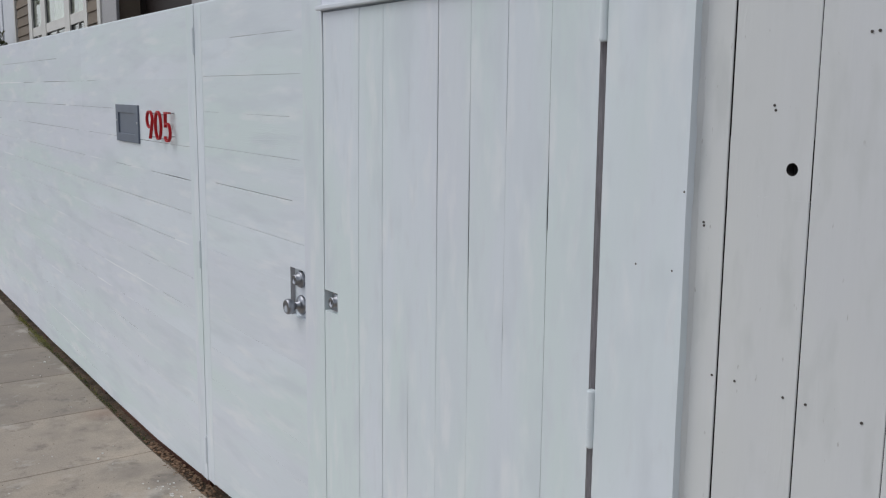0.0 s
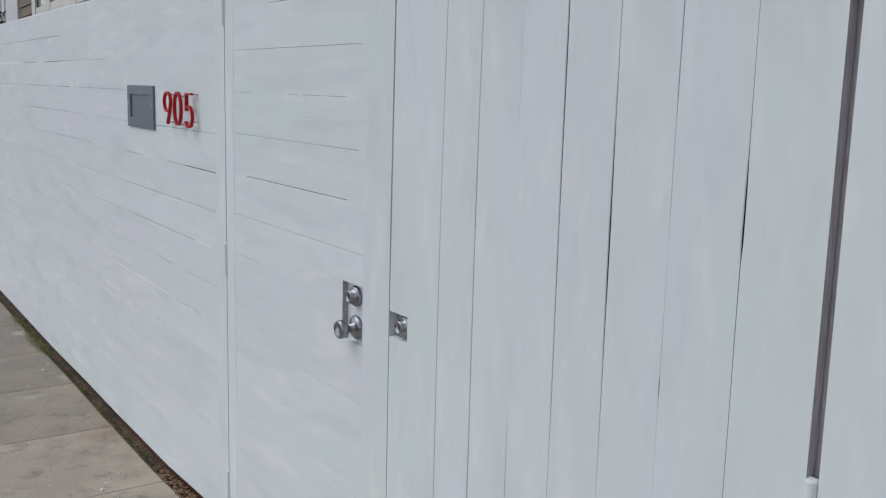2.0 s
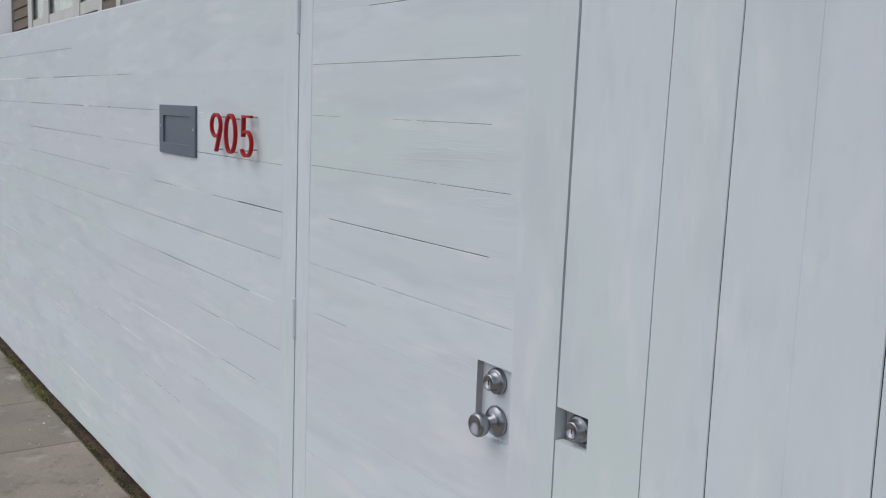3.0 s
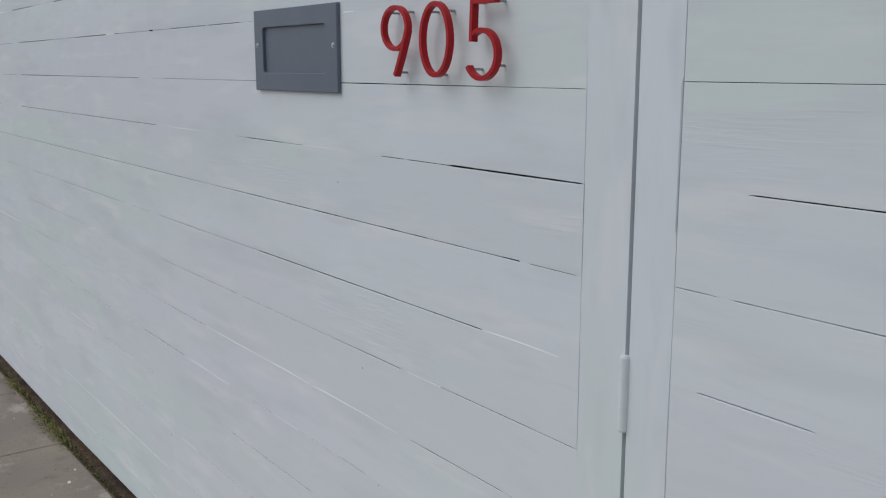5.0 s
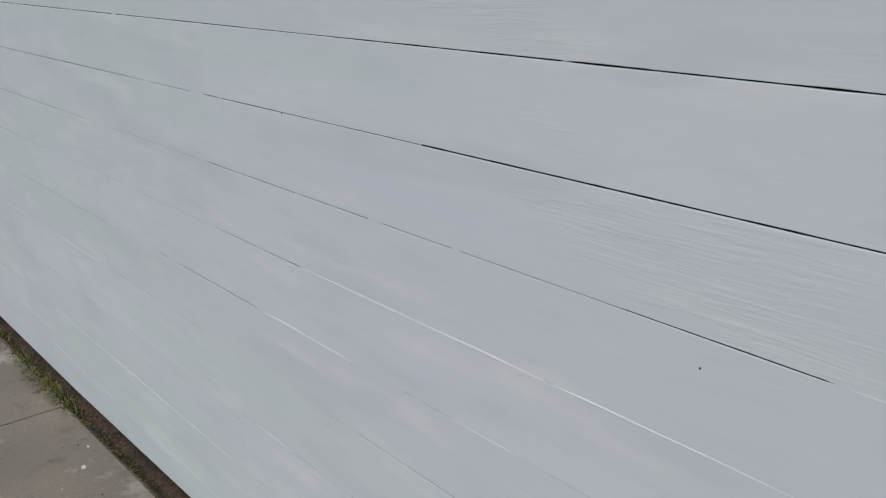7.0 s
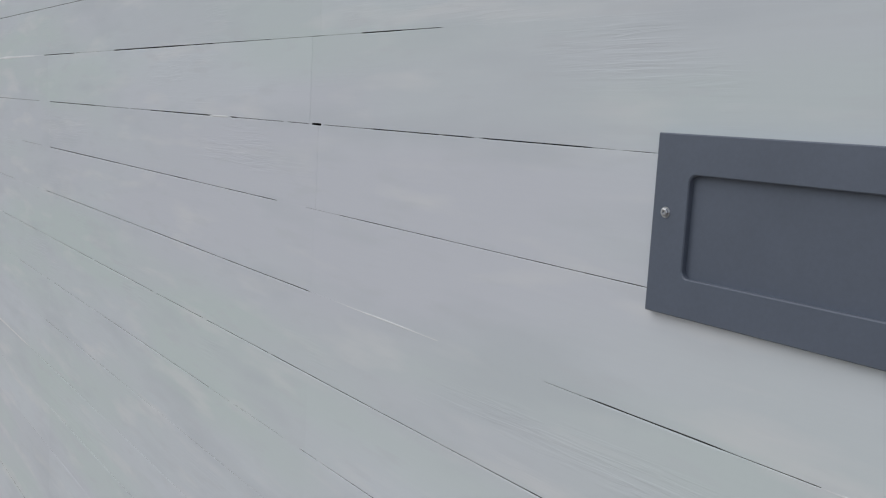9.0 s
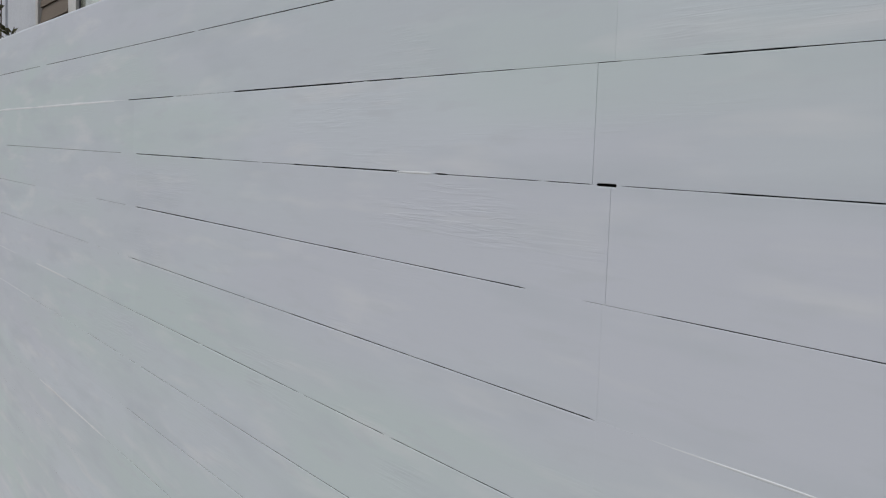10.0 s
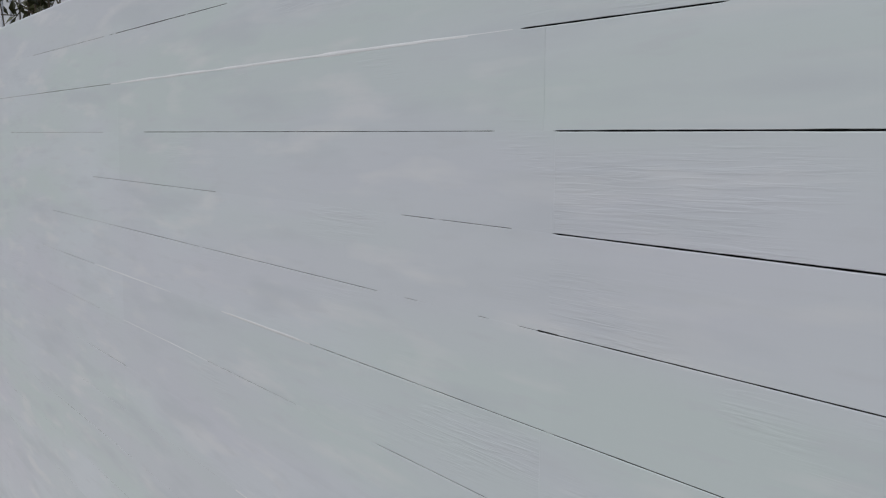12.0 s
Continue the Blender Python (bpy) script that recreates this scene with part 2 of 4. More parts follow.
def mesh_of(name, bm, mat, smooth=False):
    bmesh.ops.recalc_face_normals(bm, faces=bm.faces)
    me = bpy.data.meshes.new(name)
    bm.to_mesh(me)
    bm.free()
    for m in mat if isinstance(mat, tuple) else (mat,):
        me.materials.append(m)
    if smooth:
        me.polygons.foreach_set("use_smooth", [True] * len(me.polygons))
    return me


def part(name, bm, mat, parent=None, label="", smooth=False):
    """One mesh object, built in world coordinates, under a thing or under a part."""
    if parent in SLOPED:
        for v in bm.verts:
            v.co.z += SLOPE * v.co.x
    ob = new(name, mesh_of(name, bm, mat, smooth))
    if parent in SLOPED:
        SLOPED.add(ob)
    if parent is not None:
        ob.parent = parent
        if parent.type == 'EMPTY':
            ob.matrix_parent_inverse = Matrix.Translation(-parent.location)
    if label:
        tagged(ob, label)
    return ob


def box(bm, x0, x1, y0, y1, z0, z1, bevel=0.0):
    r = bmesh.ops.create_cube(bm, size=1.0, matrix=Matrix.LocRotScale(
        ((x0 + x1) / 2, (y0 + y1) / 2, (z0 + z1) / 2), None, (x1 - x0, y1 - y0, z1 - z0)))
    if bevel:
        es = list({e for v in r["verts"] for e in v.link_edges})
        bmesh.ops.bevel(bm, geom=es, offset=bevel, segments=2, affect='EDGES', profile=0.5)
    return bm


def slab(x0, x1, y0, y1, z0, z1, bevel=0.0):
    return box(bmesh.new(), x0, x1, y0, y1, z0, z1, bevel)


def turned(profile, at, axis='-y', seg=28, bm=None):
    """A turned body: profile rows of (distance along the axis, radius)."""
    bm = bm or bmesh.new()
    rings = []
    for d, r in profile:
        ring = []
        for i in range(seg):
            a = 2 * math.pi * i / seg
            u, w = r * math.cos(a), r * math.sin(a)
            p = {'-y': (u, -d, w), 'z': (u, w, d)}[axis]
            ring.append(bm.verts.new(Vector(at) + Vector(p)))
        rings.append(ring)
    for a, b in zip(rings, rings[1:]):
        for i in range(seg):
            j = (i + 1) % seg
            bm.faces.new((a[i], a[j], b[j], b[i]))
    bm.faces.new(rings[0])
    bm.faces.new(rings[-1])
    return bm


# ---- levels ----
PITCH, SEAM_ZERO, TOP = 0.14, 1.36, 1.928


SLOPE = -0.02        # the boards rise a little towards the far end


RUN = (-9, -6, -4.3, -3.04, -1.95, -1.0, -0.4, 0.44, 1.158, 1.6, 2.5, 4.7, 9)
FALL = (-0.275, -0.24, -0.218, -0.201, -0.186, -0.157, -0.146, -0.120, -0.068, -0.038, 0.02, 0.15, 0.40)


def foot_line(x):
    """Foot of the fence, measured from its sloping board line."""
    return float(np.interp(x, RUN, FALL))


def pave(x):
    return foot_line(x) + SLOPE * x - 0.026


# Heights by which single seams stray from the even pitch
STRAY = {-3: 0.005, -2: 0.0025, 2: -0.0015, 6: 0.004, 7: 0.019, 8: 0.026, 9: 0.028, 10: 0.027, 11: 0.027}


def seam_z(k):
    return SEAM_ZERO - PITCH * (k + max(0, k - 6) * 0.10) + STRAY.get(k, 0.0)


def gate_seam_z(k):
    return SEAM_ZERO + 0.0126 - PITCH * 0.985 * k


# Stretches along each seam where the filler has cracked open
OPEN = {}


def cracked(k, *spans):
    OPEN.setdefault(k, []).extend(spans)


cracked(-3, (-5.13, -4.20, 0.3), (-4.18, -3.42, 0.6), (-3.33, -2.50, 0.6), (-2.49, -2.41, 0.5), (-2.42, -1.36, 0.6), (1.524, 2.061))
cracked(-2, (-5.70, -4.24, 0.5), (-2.45, -2.12, 0.9), (-2.10, -2.07, 0.6), (-2.08, -1.76, 0.15), (-1.77, -1.30, 1.1), (-1.31, -1.15, 0.7), (-1.15, -0.90, 0.5), (-0.91, -0.74, 0.25), (-0.75, -0.71, 0.5), (-0.72, -0.59, 0.2), (-0.60, -0.49, 0.9), (-0.50, -0.40, 0.5), (1.235, 2.102))
cracked(-1, (-5.52, -4.33, 0.35), (-3.97, -2.51, 0.6), (-2.38, -1.93, 1.2), (-1.94, -1.83, 0.7), (-1.84, -1.49, 0.4), (-1.50, -1.13, 1.1), (-1.06, -1.03, 0.9), (-1.04, -0.73, 0.35), (-0.74, -0.71, 1.5), (-0.70, -0.55, 0.3), (-0.56, -0.39, 0.6), (-0.40, -0.38, 0.3), (-0.39, -0.11, 0.6), (-0.12, -0.02, 0.2), (1.203, 1.39), (1.648, 2.02))
cracked(0, (-4.44, -3.50, 0.45), (-2.74, -2.47, 0.45), (-2.38, -1.92), (-1.93, -1.27, 0.9), (-1.28, -1.12, 0.5), (-1.13, -0.86, 0.55), (-0.75, -0.64, 0.15), (-0.64, -0.02, 0.5), (0.36, 0.42, 0.8), (0.42, 0.83, 0.8), (0.82, 1.05, 0.5), (1.23, 2.092, 0.8))
cracked(1, (-4.93, -2.82, 0.5), (-2.73, -2.70, 0.5), (-2.55, -2.52, 0.6), (-2.45, -2.40, 0.4), (-2.41, -2.37, 1.5), (-2.38, -1.91, 0.8), (-1.92, -1.49, 0.7), (-1.50, -1.11), (-1.11, -0.73, 0.9), (-0.16, -0.08, 0.25), (-0.09, 0.09, 0.7), (0.08, 0.19, 0.35), (0.51, 0.74, 0.5), (0.73, 1.05, 1.3), (1.338, 2.03))
cracked(2, (-5.10, -4.46, 0.35), (-3.07, -2.39, 0.6), (-2.38, -2.10, 0.6), (-2.10, -1.44, 0.55), (-1.44, -0.87, 0.55), (-0.86, -0.75, 0.7), (-0.76, -0.26, 0.55), (-0.27, 0.22, 0.9), (0.23, 0.35, 1.3), (0.34, 0.51, 0.8), (0.50, 0.66, 1.1), (0.65, 0.78, 0.5), (0.77, 0.88, 0.4), (0.87, 0.92, 0.8), (0.91, 1.04, 0.3), (1.23, 1.586, 0.5), (1.62, 2.113, 0.45))
cracked(3, (-5.08, -4.42, 0.3), (-4.14, -3.77, 0.45), (-3.78, -3.12, 0.2), (-2.82, -2.52, 0.5), (-2.51, -2.47, 0.2), (-2.42, -2.38, 0.8), (-2.33, -1.83, 0.8), (-1.83, -1.27, 0.75), (-1.27, -1.13, 0.6), (-1.14, -0.76, 0.2), (-0.74, -0.56, 0.5), (-0.57, -0.45, 0.9), (-0.45, -0.11, 0.5), (-0.11, -0.04, 0.4), (-0.05, 0.61, 1.2), (0.60, 0.82, 0.7), (0.81, 0.93, 0.3), (1.277, 1.442))
cracked(4, (-4.55, -4.17, 0.4), (-2.45, -2.41, 0.5), (-2.40, -2.23, 0.7), (-2.22, -1.69, 0.6), (-1.68, -1.47, 0.5), (-1.48, -0.75, 0.1), (-0.75, -0.44, 0.5), (-0.45, -0.37, 0.6), (-0.38, 0.01, 0.4), (0.03, 0.33, 0.35), (0.32, 0.57, 0.9), (0.57, 0.70, 0.3), (0.69, 0.95, 0.8), (0.94, 1.05, 0.5))
cracked(5, (-4.65, -4.18, 0.3), (-2.49, -2.43, 0.35), (-2.42, -2.12, 0.55), (-2.10, -1.83, 0.35), (-1.71, -0.79, 0.3), (-0.78, -0.68, 0.4), (-0.69, -0.42, 0.8), (0.19, 0.42, 0.4), (0.59, 0.89, 0.7))
cracked(6, (-4.80, -4.15, 0.35), (-2.43, -1.30, 0.4), (-1.11, -0.60, 0.7), (-0.12, -0.00, 0.3), (0.33, 0.43, 0.4))
cracked(7, (-2.37, -1.95, 0.3), (-1.85, -1.50, 0.4), (-1.41, -0.88, 0.4), (-0.38, -0.25, 0.2), (-0.26, 0.19, 0.7))
cracked(8, (-2.32, -0.95, 0.3))
cracked(9, (-2.09, -1.52, 0.2), (-0.68, -0.38, 0.5))
cracked(10, (-2.14, -0.70, 0.7))


def run_out(f):
    """Half the length over which a crack tapers out; wide notches end square."""
    return 0.0005 if f and f[0] > 1.4 else 0.006


def crack_ends(k):
    return [e for kk in (k, k + 1) for a, b, *f in OPEN.get(kk, ()) for e in (a - run_out(f), a + run_out(f), b - run_out(f), b + run_out(f))]


def seam_gap(k, x):
    """Width of the open crack on seam k at x."""
    w = 0.0
    for a, b, *f in OPEN.get(k, ()):
        q = run_out(f)
        if a - q < x < b + q:
            w = max(w, min(1.0, (x - a + q) / (2 * q), (b + q - x) / (2 * q)) * (f[0] if f else 1.0))
    if w <= 0:
        return 0.0
    if x > 1.15:
        w *= {-3: 0.4, -2: 0.35, -1: 0.4, 0: 0.5}.get(k, 0.8)
    n = noise.noise(Vector((x * 1.7, k * 7.3, 0.0))) + 0.6 * noise.noise(Vector((x * 14.0, k * 3.1, 4.0)))
    n += 0.55 * noise.noise(Vector((x * 45.0, k * 5.3, 2.0)))
    if w < 0.75 and noise.noise(Vector((x * 21.0, k * 9.1, 6.0))) < -0.5:
        return 0.0
    return min(0.0026, max(0.0007, 0.0020 + 0.0010 * n)) * w ** (0.65 if k > 1 else 0.9)


def board_mesh(u0, u1, low, high, gap_low, gap_high, y, thick, upright=False, step=0.012, breaks=(), bare=True, cut=False):
    """A board between two seams. Its edges draw back from the seam by half the crack, with an eased arris."""
    us = set(np.linspace(u0, u1, max(3, int((u1 - u0) / step))).tolist())
    us |= {b for b in breaks if u0 < b < u1}
    us = sorted(us)
    bm = bmesh.new()
    rows = []
    for u in us:
        lo, hi = low(u), high(u)
        if hi - lo < 0.004:
            if rows:
                break
            continue
        gl, gh = gap_low(u), gap_high(u)
        el, eh = 0.00006 + min(0.0007, gl * 0.45), 0.00006 + min(0.0014, gh * 1.4)
        bow = 0.0004 * noise.noise(Vector((u * 2.2, lo * 5.0, 9.0)))
        prof = ((thick, lo + gl), (el, lo + gl), (0, lo + gl + el), (0, hi - gh - eh), (eh, hi - gh), (thick, hi - gh))
        ring = []
        for d, v in prof:
            yy = y + d + (bow if d < thick else 0)
            ring.append(bm.verts.new((v, yy, u) if upright else (u, yy, v)))
        rows.append(ring)
    if len(rows) < 2:
        bm.free()
        return None
    for a, b in zip(rows, rows[1:]):
        for i in range(6):
            j = (i + 1) % 6
            fc = bm.faces.new((a[i], a[j], b[j], b[i]))
            # Edge and back faces take the second, darker material to deepen the cracks
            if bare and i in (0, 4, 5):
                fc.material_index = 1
    bm.faces.new(rows[0])
    end = bm.faces.new(rows[-1])
    # Cut end goes grey, darkening the lock recess side by colour
    if cut:
        end.material_index = 1
    return bm


# ---- ground ----
def ground_sheet():
    bm = bmesh.new()
    xs = [-400, -60, -9, -6, -4.3, -3.04, -1.95, -1.0, -0.4, 0.44, 1.158, 2.5, 4.7, 9, 60, 400]
    rows = [[bm.verts.new((x, y, pave(min(9, max(-9, x))) - 0.07)) for y in (-400, -40, -4, 0, 4, 40, 400)] for x in xs]
    for a, b in zip(rows, rows[1:]):
        for i in range(6):
            bm.faces.new((a[i], b[i], b[i + 1], a[i + 1]))
    return tagged(part("ground", bm, ASPHALT), "dark asphalt ground under the pavement", "ground", kind="structure")


ground_sheet()
pavement = thing("pavement", (0, -0.5, pave(0)), "worn grey concrete pavement with scored joints and stains", "pavement", kind="structure")


def soil_strip():
    """Soil and grit along the fence foot, spilling unevenly over the edge of the slabs."""
    bm = bmesh.new()
    xs = np.arange(-8.6, 7.5, 0.018)
    ys = np.concatenate((np.linspace(-0.14, -0.050, 11), np.linspace(-0.042, 0.085, 9)))
    rows = []
    for x in xs:
        row = []
        edge = -0.050 + 0.016 * noise.noise(Vector((x * 3.1, 0, 5))) + 0.012 * noise.noise(Vector((x * 14, 0, 8)))
        for y in ys:
            h = 0.009 * noise.noise(Vector((x * 9, y * 30, 1))) + 0.007 * noise.noise(Vector((x * 34, y * 60, 7)))
            cover = min(1.0, max(-1.0, (y - edge) / 0.018))
            z = 0.002 * cover - 0.001 + (0.5 + 0.5 * cover) * h * 0.7 + 0.05 * max(0, y)
            if y > -0.050:
                z -= 0.040 * min(1, (y + 0.050) / 0.04)
            if cover <= -0.99:
                z = -0.012
            row.append(bm.verts.new((x, y, pave(x) + z)))
        rows.append(row)
    for a, b in zip(rows, rows[1:]):
        for i in range(len(ys) - 1):
            bm.faces.new((a[i], b[i], b[i + 1], a[i + 1]))
    return tagged(part("soil", bm, SOIL, smooth=True), "strip of brown soil and grit along the fence foot", "soil", kind="structure")


soil_strip()


# ---- board fence ----
def cap_strip(x0, x1, depth):
    """Top edge of the boards, rounded over by many coats of paint."""
    bm = bmesh.new()
    prof = ((0.0, TOP), (0.0012, TOP + 0.004), (0.0045, TOP + 0.0075), (0.010, TOP + 0.0095), (depth, TOP + 0.010), (depth, TOP))
    rows = [[bm.verts.new((x, y, z)) for y, z in prof] for x in (x0, x1)]
    for i in range(6):
        j = (i + 1) % 6
        bm.faces.new((rows[0][i], rows[0][j], rows[1][j], rows[1][i]))
    bm.faces.new(rows[0])
    bm.faces.new(rows[1])
    return bm


fence = thing("board_fence", (-2.2, 0.03, foot_line(-2.2) + SLOPE * -2.2), "tall white-painted fence of horizontal wooden boards", "fence")
SLOPED.add(fence)
JOINTS = (-8.6, -6.0, -4.185, -2.388, -0.722, 1.054)
SPLIT = {(-3, -0.722): 0.0003, (-2, -0.722): 0.0007, (-1, -0.722): 0.0007, (0, -0.722): 0.0002, (8, -0.722): 0.0006,
         (-2, -2.388): 0.0004, (-1, -2.388): 0.0001, (2, -2.388): 0.0003, (3, -2.388): 0.0001, (-3, -4.185): 0.0006}
STEP = {(-2, -0.722): -0.026, (-1, -0.722): 0.004, (-2, -2.388): -0.016, (-1, -2.388): 0.006, (1, -2.388): 0.008, (2, -2.388): -0.014}


def butt(k, x):
    """Where the boards of row k meet at the post at x."""
    return x + STEP.get((k, x), 0.0)


rng = random.Random(4)


def level_board(k, a, b, seam, owner, top, foot):
    y = rng.uniform(-0.00008, 0.00008)
    hi = (lambda u: top) if k == -4 else (lambda u: seam(k))
    lo = lambda u: max(seam(k + 1), foot(u))
    ends = crack_ends(k)
    if hi(a) - lo(a) < 0.004 and hi(b) - lo(b) < 0.004:
        return None
    ends_gap = SPLIT.get((k, a), 0.00001)
    bm = board_mesh(butt(k, a) + ends_gap, butt(k, b) - 0.00001, lo, hi,
                    lambda u: 0.5 * seam_gap(k + 1, u), (lambda u: 0.0) if k == -4 else (lambda u: 0.5 * seam_gap(k, u)),
                    y, 0.019, breaks=ends)
    return part("board", bm, (WHITE_H, EDGE_SHADE), owner) if bm else None


for a, b in zip(JOINTS, JOINTS[1:]):
    for k in range(-4, 13):
        level_board(k, a, b, seam_z, fence, TOP, foot_line)
part("stile", board_mesh(foot_line(1.10), TOP, lambda u: 1.0545, lambda u: 1.1455,
                         lambda u: 0.0014 * max(0, noise.noise(Vector((u * 5, 2, 2))) + 0.1) + (0.0009 if 1.08 < u < 1.22 else 0.0003 if 0.80 < u < 1.08 else 0), lambda u: 0, -0.0004, 0.05, upright=True, bare=False), WHITE_V, fence)
part("cap", cap_strip(-8.6, 1.1455, 0.045), WHITE_H, fence)
# Added dark sheet; near the gate its foot shows as a shadow strip
part("lining", slab(-8.6, 1.054, 0.0202, 0.032, -0.10, TOP - 0.002), GAP_SHADE, fence)
for x in (-8.5, -6.0, -4.185, -2.388, -0.722, 1.03):
    part("post", slab(x - 0.045, x + 0.045, 0.0325, 0.12, foot_line(x) - 0.3, TOP - 0.03), BARE, fence)


# Unseen post, added so that the hinge gap looks dark
part("post", slab(1.085, 1.2, 0.053, 0.14, foot_line(1.1) - 0.3, TOP - 0.03), BARE, fence)


def kick(x0, x1, y0, y1, name, mat, label):
    bm = bmesh.new()
    rows = [[bm.verts.new((x, y, z)) for y, z in ((y0, foot_line(x) - 0.11), (y0, foot_line(x) + 0.16), (y1, foot_line(x) + 0.16), (y1, foot_line(x) - 0.11))]
            for x in np.linspace(x0, x1, 40)]
    for a, b in zip(rows, rows[1:]):
        for i in range(4):
            bm.faces.new((a[i], a[(i + 1) % 4], b[(i + 1) % 4], b[i]))
    bm.faces.new(rows[0])
    bm.faces.new(rows[-1])
    part(name, bm, mat, fence, label)


kick(-0.35, 1.054, 0.033, 0.05, "kickboard", BARE, "bare reddish-brown kickboard")
# Unseen backing, added to keep the gap under the boards dark
kick(-8.6, -0.352, 0.060, 0.09, "footing", SOIL, "added soil-brown backing under the fence")


def bead(k, x0, x1, wide=1.0):
    """A line of filler that stands a little proud of its seam."""
    bm = bmesh.new()
    z = seam_z(k)
    rows = []
    n = max(6, int((x1 - x0) / 0.02))
    for i in range(n + 1):
        t = i / n
        x = x0 + (x1 - x0) * t
        q = min(1.0, t * 6, (1 - t) * 6) * (0.85 + 0.25 * noise.noise(Vector((x * 7, k, 3))))
        q = max(0.03, q * min(1.0, max(0.0, 0.85 + 1.0 * noise.noise(Vector((x * 9, k * 2.0, 8))))))
        zz = z + 0.0006 * noise.noise(Vector((x * 8, k, 6)))
        rows.append([bm.verts.new((x, y, w)) for y, w in ((0.001, zz + 0.0032 * q * wide), (-0.0005 * q * wide ** 0.3, zz + 0.0004 * wide), (-0.0005 * q * wide ** 0.3, zz - 0.0006 * wide), (0.001, zz - 0.0032 * q * wide))])
    for a, b in zip(rows, rows[1:]):
        for i in range(3):
            bm.faces.new((a[i], a[i + 1], b[i + 1], b[i]))
    part("filler", bm, PALE_FILLER, fence, "pale line of filler along a seam")


for k, x0, x1, wide in ((-2, -4.24, -2.47, 2.8), (-1, -1.16, -1.07, 1.4), (-1, 0.37, 0.42, 1.6), (1, -0.65, -0.37, 1.0), (1, 0.19, 0.33, 1.0),
                        (2, -4.46, -3.80, 1.2), (2, -3.48, -3.06, 2.5), (3, 0.82, 1.01, 1.8), (4, 0.59, 0.70, 1.0), (5, -3.42, -2.63, 3.2),
                        (5, -0.41, 0.20, 2.0), (5, 0.20, 0.56, 1.4), (6, -0.57, -0.27, 2.0), (6, 0.0, 0.13, 1.4), (7, -1.85, -1.53, 1.8),
                        (8, -0.66, -0.51, 1.2), (9, -2.05, -0.77, 1.8), (3, -4.19, -3.57, 1.0), (10, -3.0, -2.66, 1.4)):
    bead(k, x0, x1, wide)
for x, z in ((-0.437, 0.938), (-0.742, 0.219), (0.342, 1.152), (0.427, 0.763), (0.484, 0.518)):
    part("nail", turned([(-0.001, 0.0016), (0.0005, 0.0014)], (x, 0.0, z), seg=8), RUST, fence)


# ---- gate of level boards ----
gate = thing("board_gate", (1.19, 0.02, foot_line(1.6) + SLOPE * 1.6), "white-painted gate of horizontal boards with steel lock", "gate")
SLOPED.add(gate)
GL, GR = 1.153, 2.2545
LOCK = (2.008, 2.1195, 0.846, 1.010)


def gate_foot(x):
    return foot_line(x) + 0.004


def gate_seam_board(k):
    """One level board of the gate, cut away round the lock opening."""
    hi = TOP if k == -4 else gate_seam_z(k)
    lo = gate_seam_z(k + 1)
    y = rng.uniform(-0.0001, 0.0001)
    gl = lambda u: 0.5 * seam_gap(k + 1, u)
    gh = (lambda u: 0.0) if k == -4 else (lambda u: 0.5 * seam_gap(k, u))
    ends = crack_ends(k)
    x0, x1, z0, z1 = LOCK
    if hi <= z0 or lo >= z1:
        bm = board_mesh(1.228, 2.1205, lambda u: max(lo, gate_foot(u)), lambda u: hi, gl, gh, y, 0.019, breaks=ends)
        if bm:
            part("board", bm, (WHITE_H, EDGE_SHADE), gate)
        return
    bm = board_mesh(1.228, x0, lambda u: lo, lambda u: hi, gl, gh, y, 0.019, breaks=ends, bare=False, cut=True)
    if hi > z1:
        more = board_mesh(x0, 2.1205, lambda u: z1, lambda u: hi, lambda u: 0, gh, y, 0.019, bare=False)
    elif lo < z0:
        more = board_mesh(x0, 2.1205, lambda u: lo, lambda u: z0, gl, lambda u: 0, y, 0.019, bare=False)
    else:
        more = None
    if more:
        me = bpy.data.meshes.new("join")
        more.to_mesh(me)
        more.free()
        bm.from_mesh(me)
        bpy.data.meshes.remove(me)
    part("board", bm, (WHITE_H, SHADE_GREY), gate)


for k in range(-4, 12):
    gate_seam_board(k)
part("stile", board_mesh(gate_foot(1.16), TOP, lambda u: GL, lambda u: 1.2275, lambda u: 0,
                         lambda u: 0.0010 * max(0, noise.noise(Vector((u * 5, 5, 2))) + 0.2) + (0.0018 if 1.17 < u < 1.37 else 0), -0.0005, 0.04, upright=True, bare=False), WHITE_V, gate)
part("stile", board_mesh(gate_foot(2.1), TOP, lambda u: 2.1208, lambda u: GR + max(0.0, min(0.010 * (u - 1.2), 0.05 * (1.83 - u))),
                         lambda u: 0.0006 * max(0, noise.noise(Vector((u * 3, 8, 2))) + 0.1), lambda u: 0, -0.0005, 0.04, upright=True, bare=False), WHITE_V, gate)
part("cap", cap_strip(GL, GR, 0.04), WHITE_H, gate)
# Added dark sheet and slit strip that put shade behind the gate's gaps
part("lining", slab(1.228, 2.1205, 0.0202, 0.032, gate_foot(1.2) + 0.05, TOP - 0.002), GAP_SHADE, gate)
part("astragal", slab(2.225, 2.300, 0.0415, 0.056, gate_foot(2.2) + 0.02, TOP - 0.02), GAP_SHADE, gate)
part("lock_backing", slab(1.998, 2.1200, 0.0172, 0.0200, 0.84, 1.02), WHITE_V, gate)


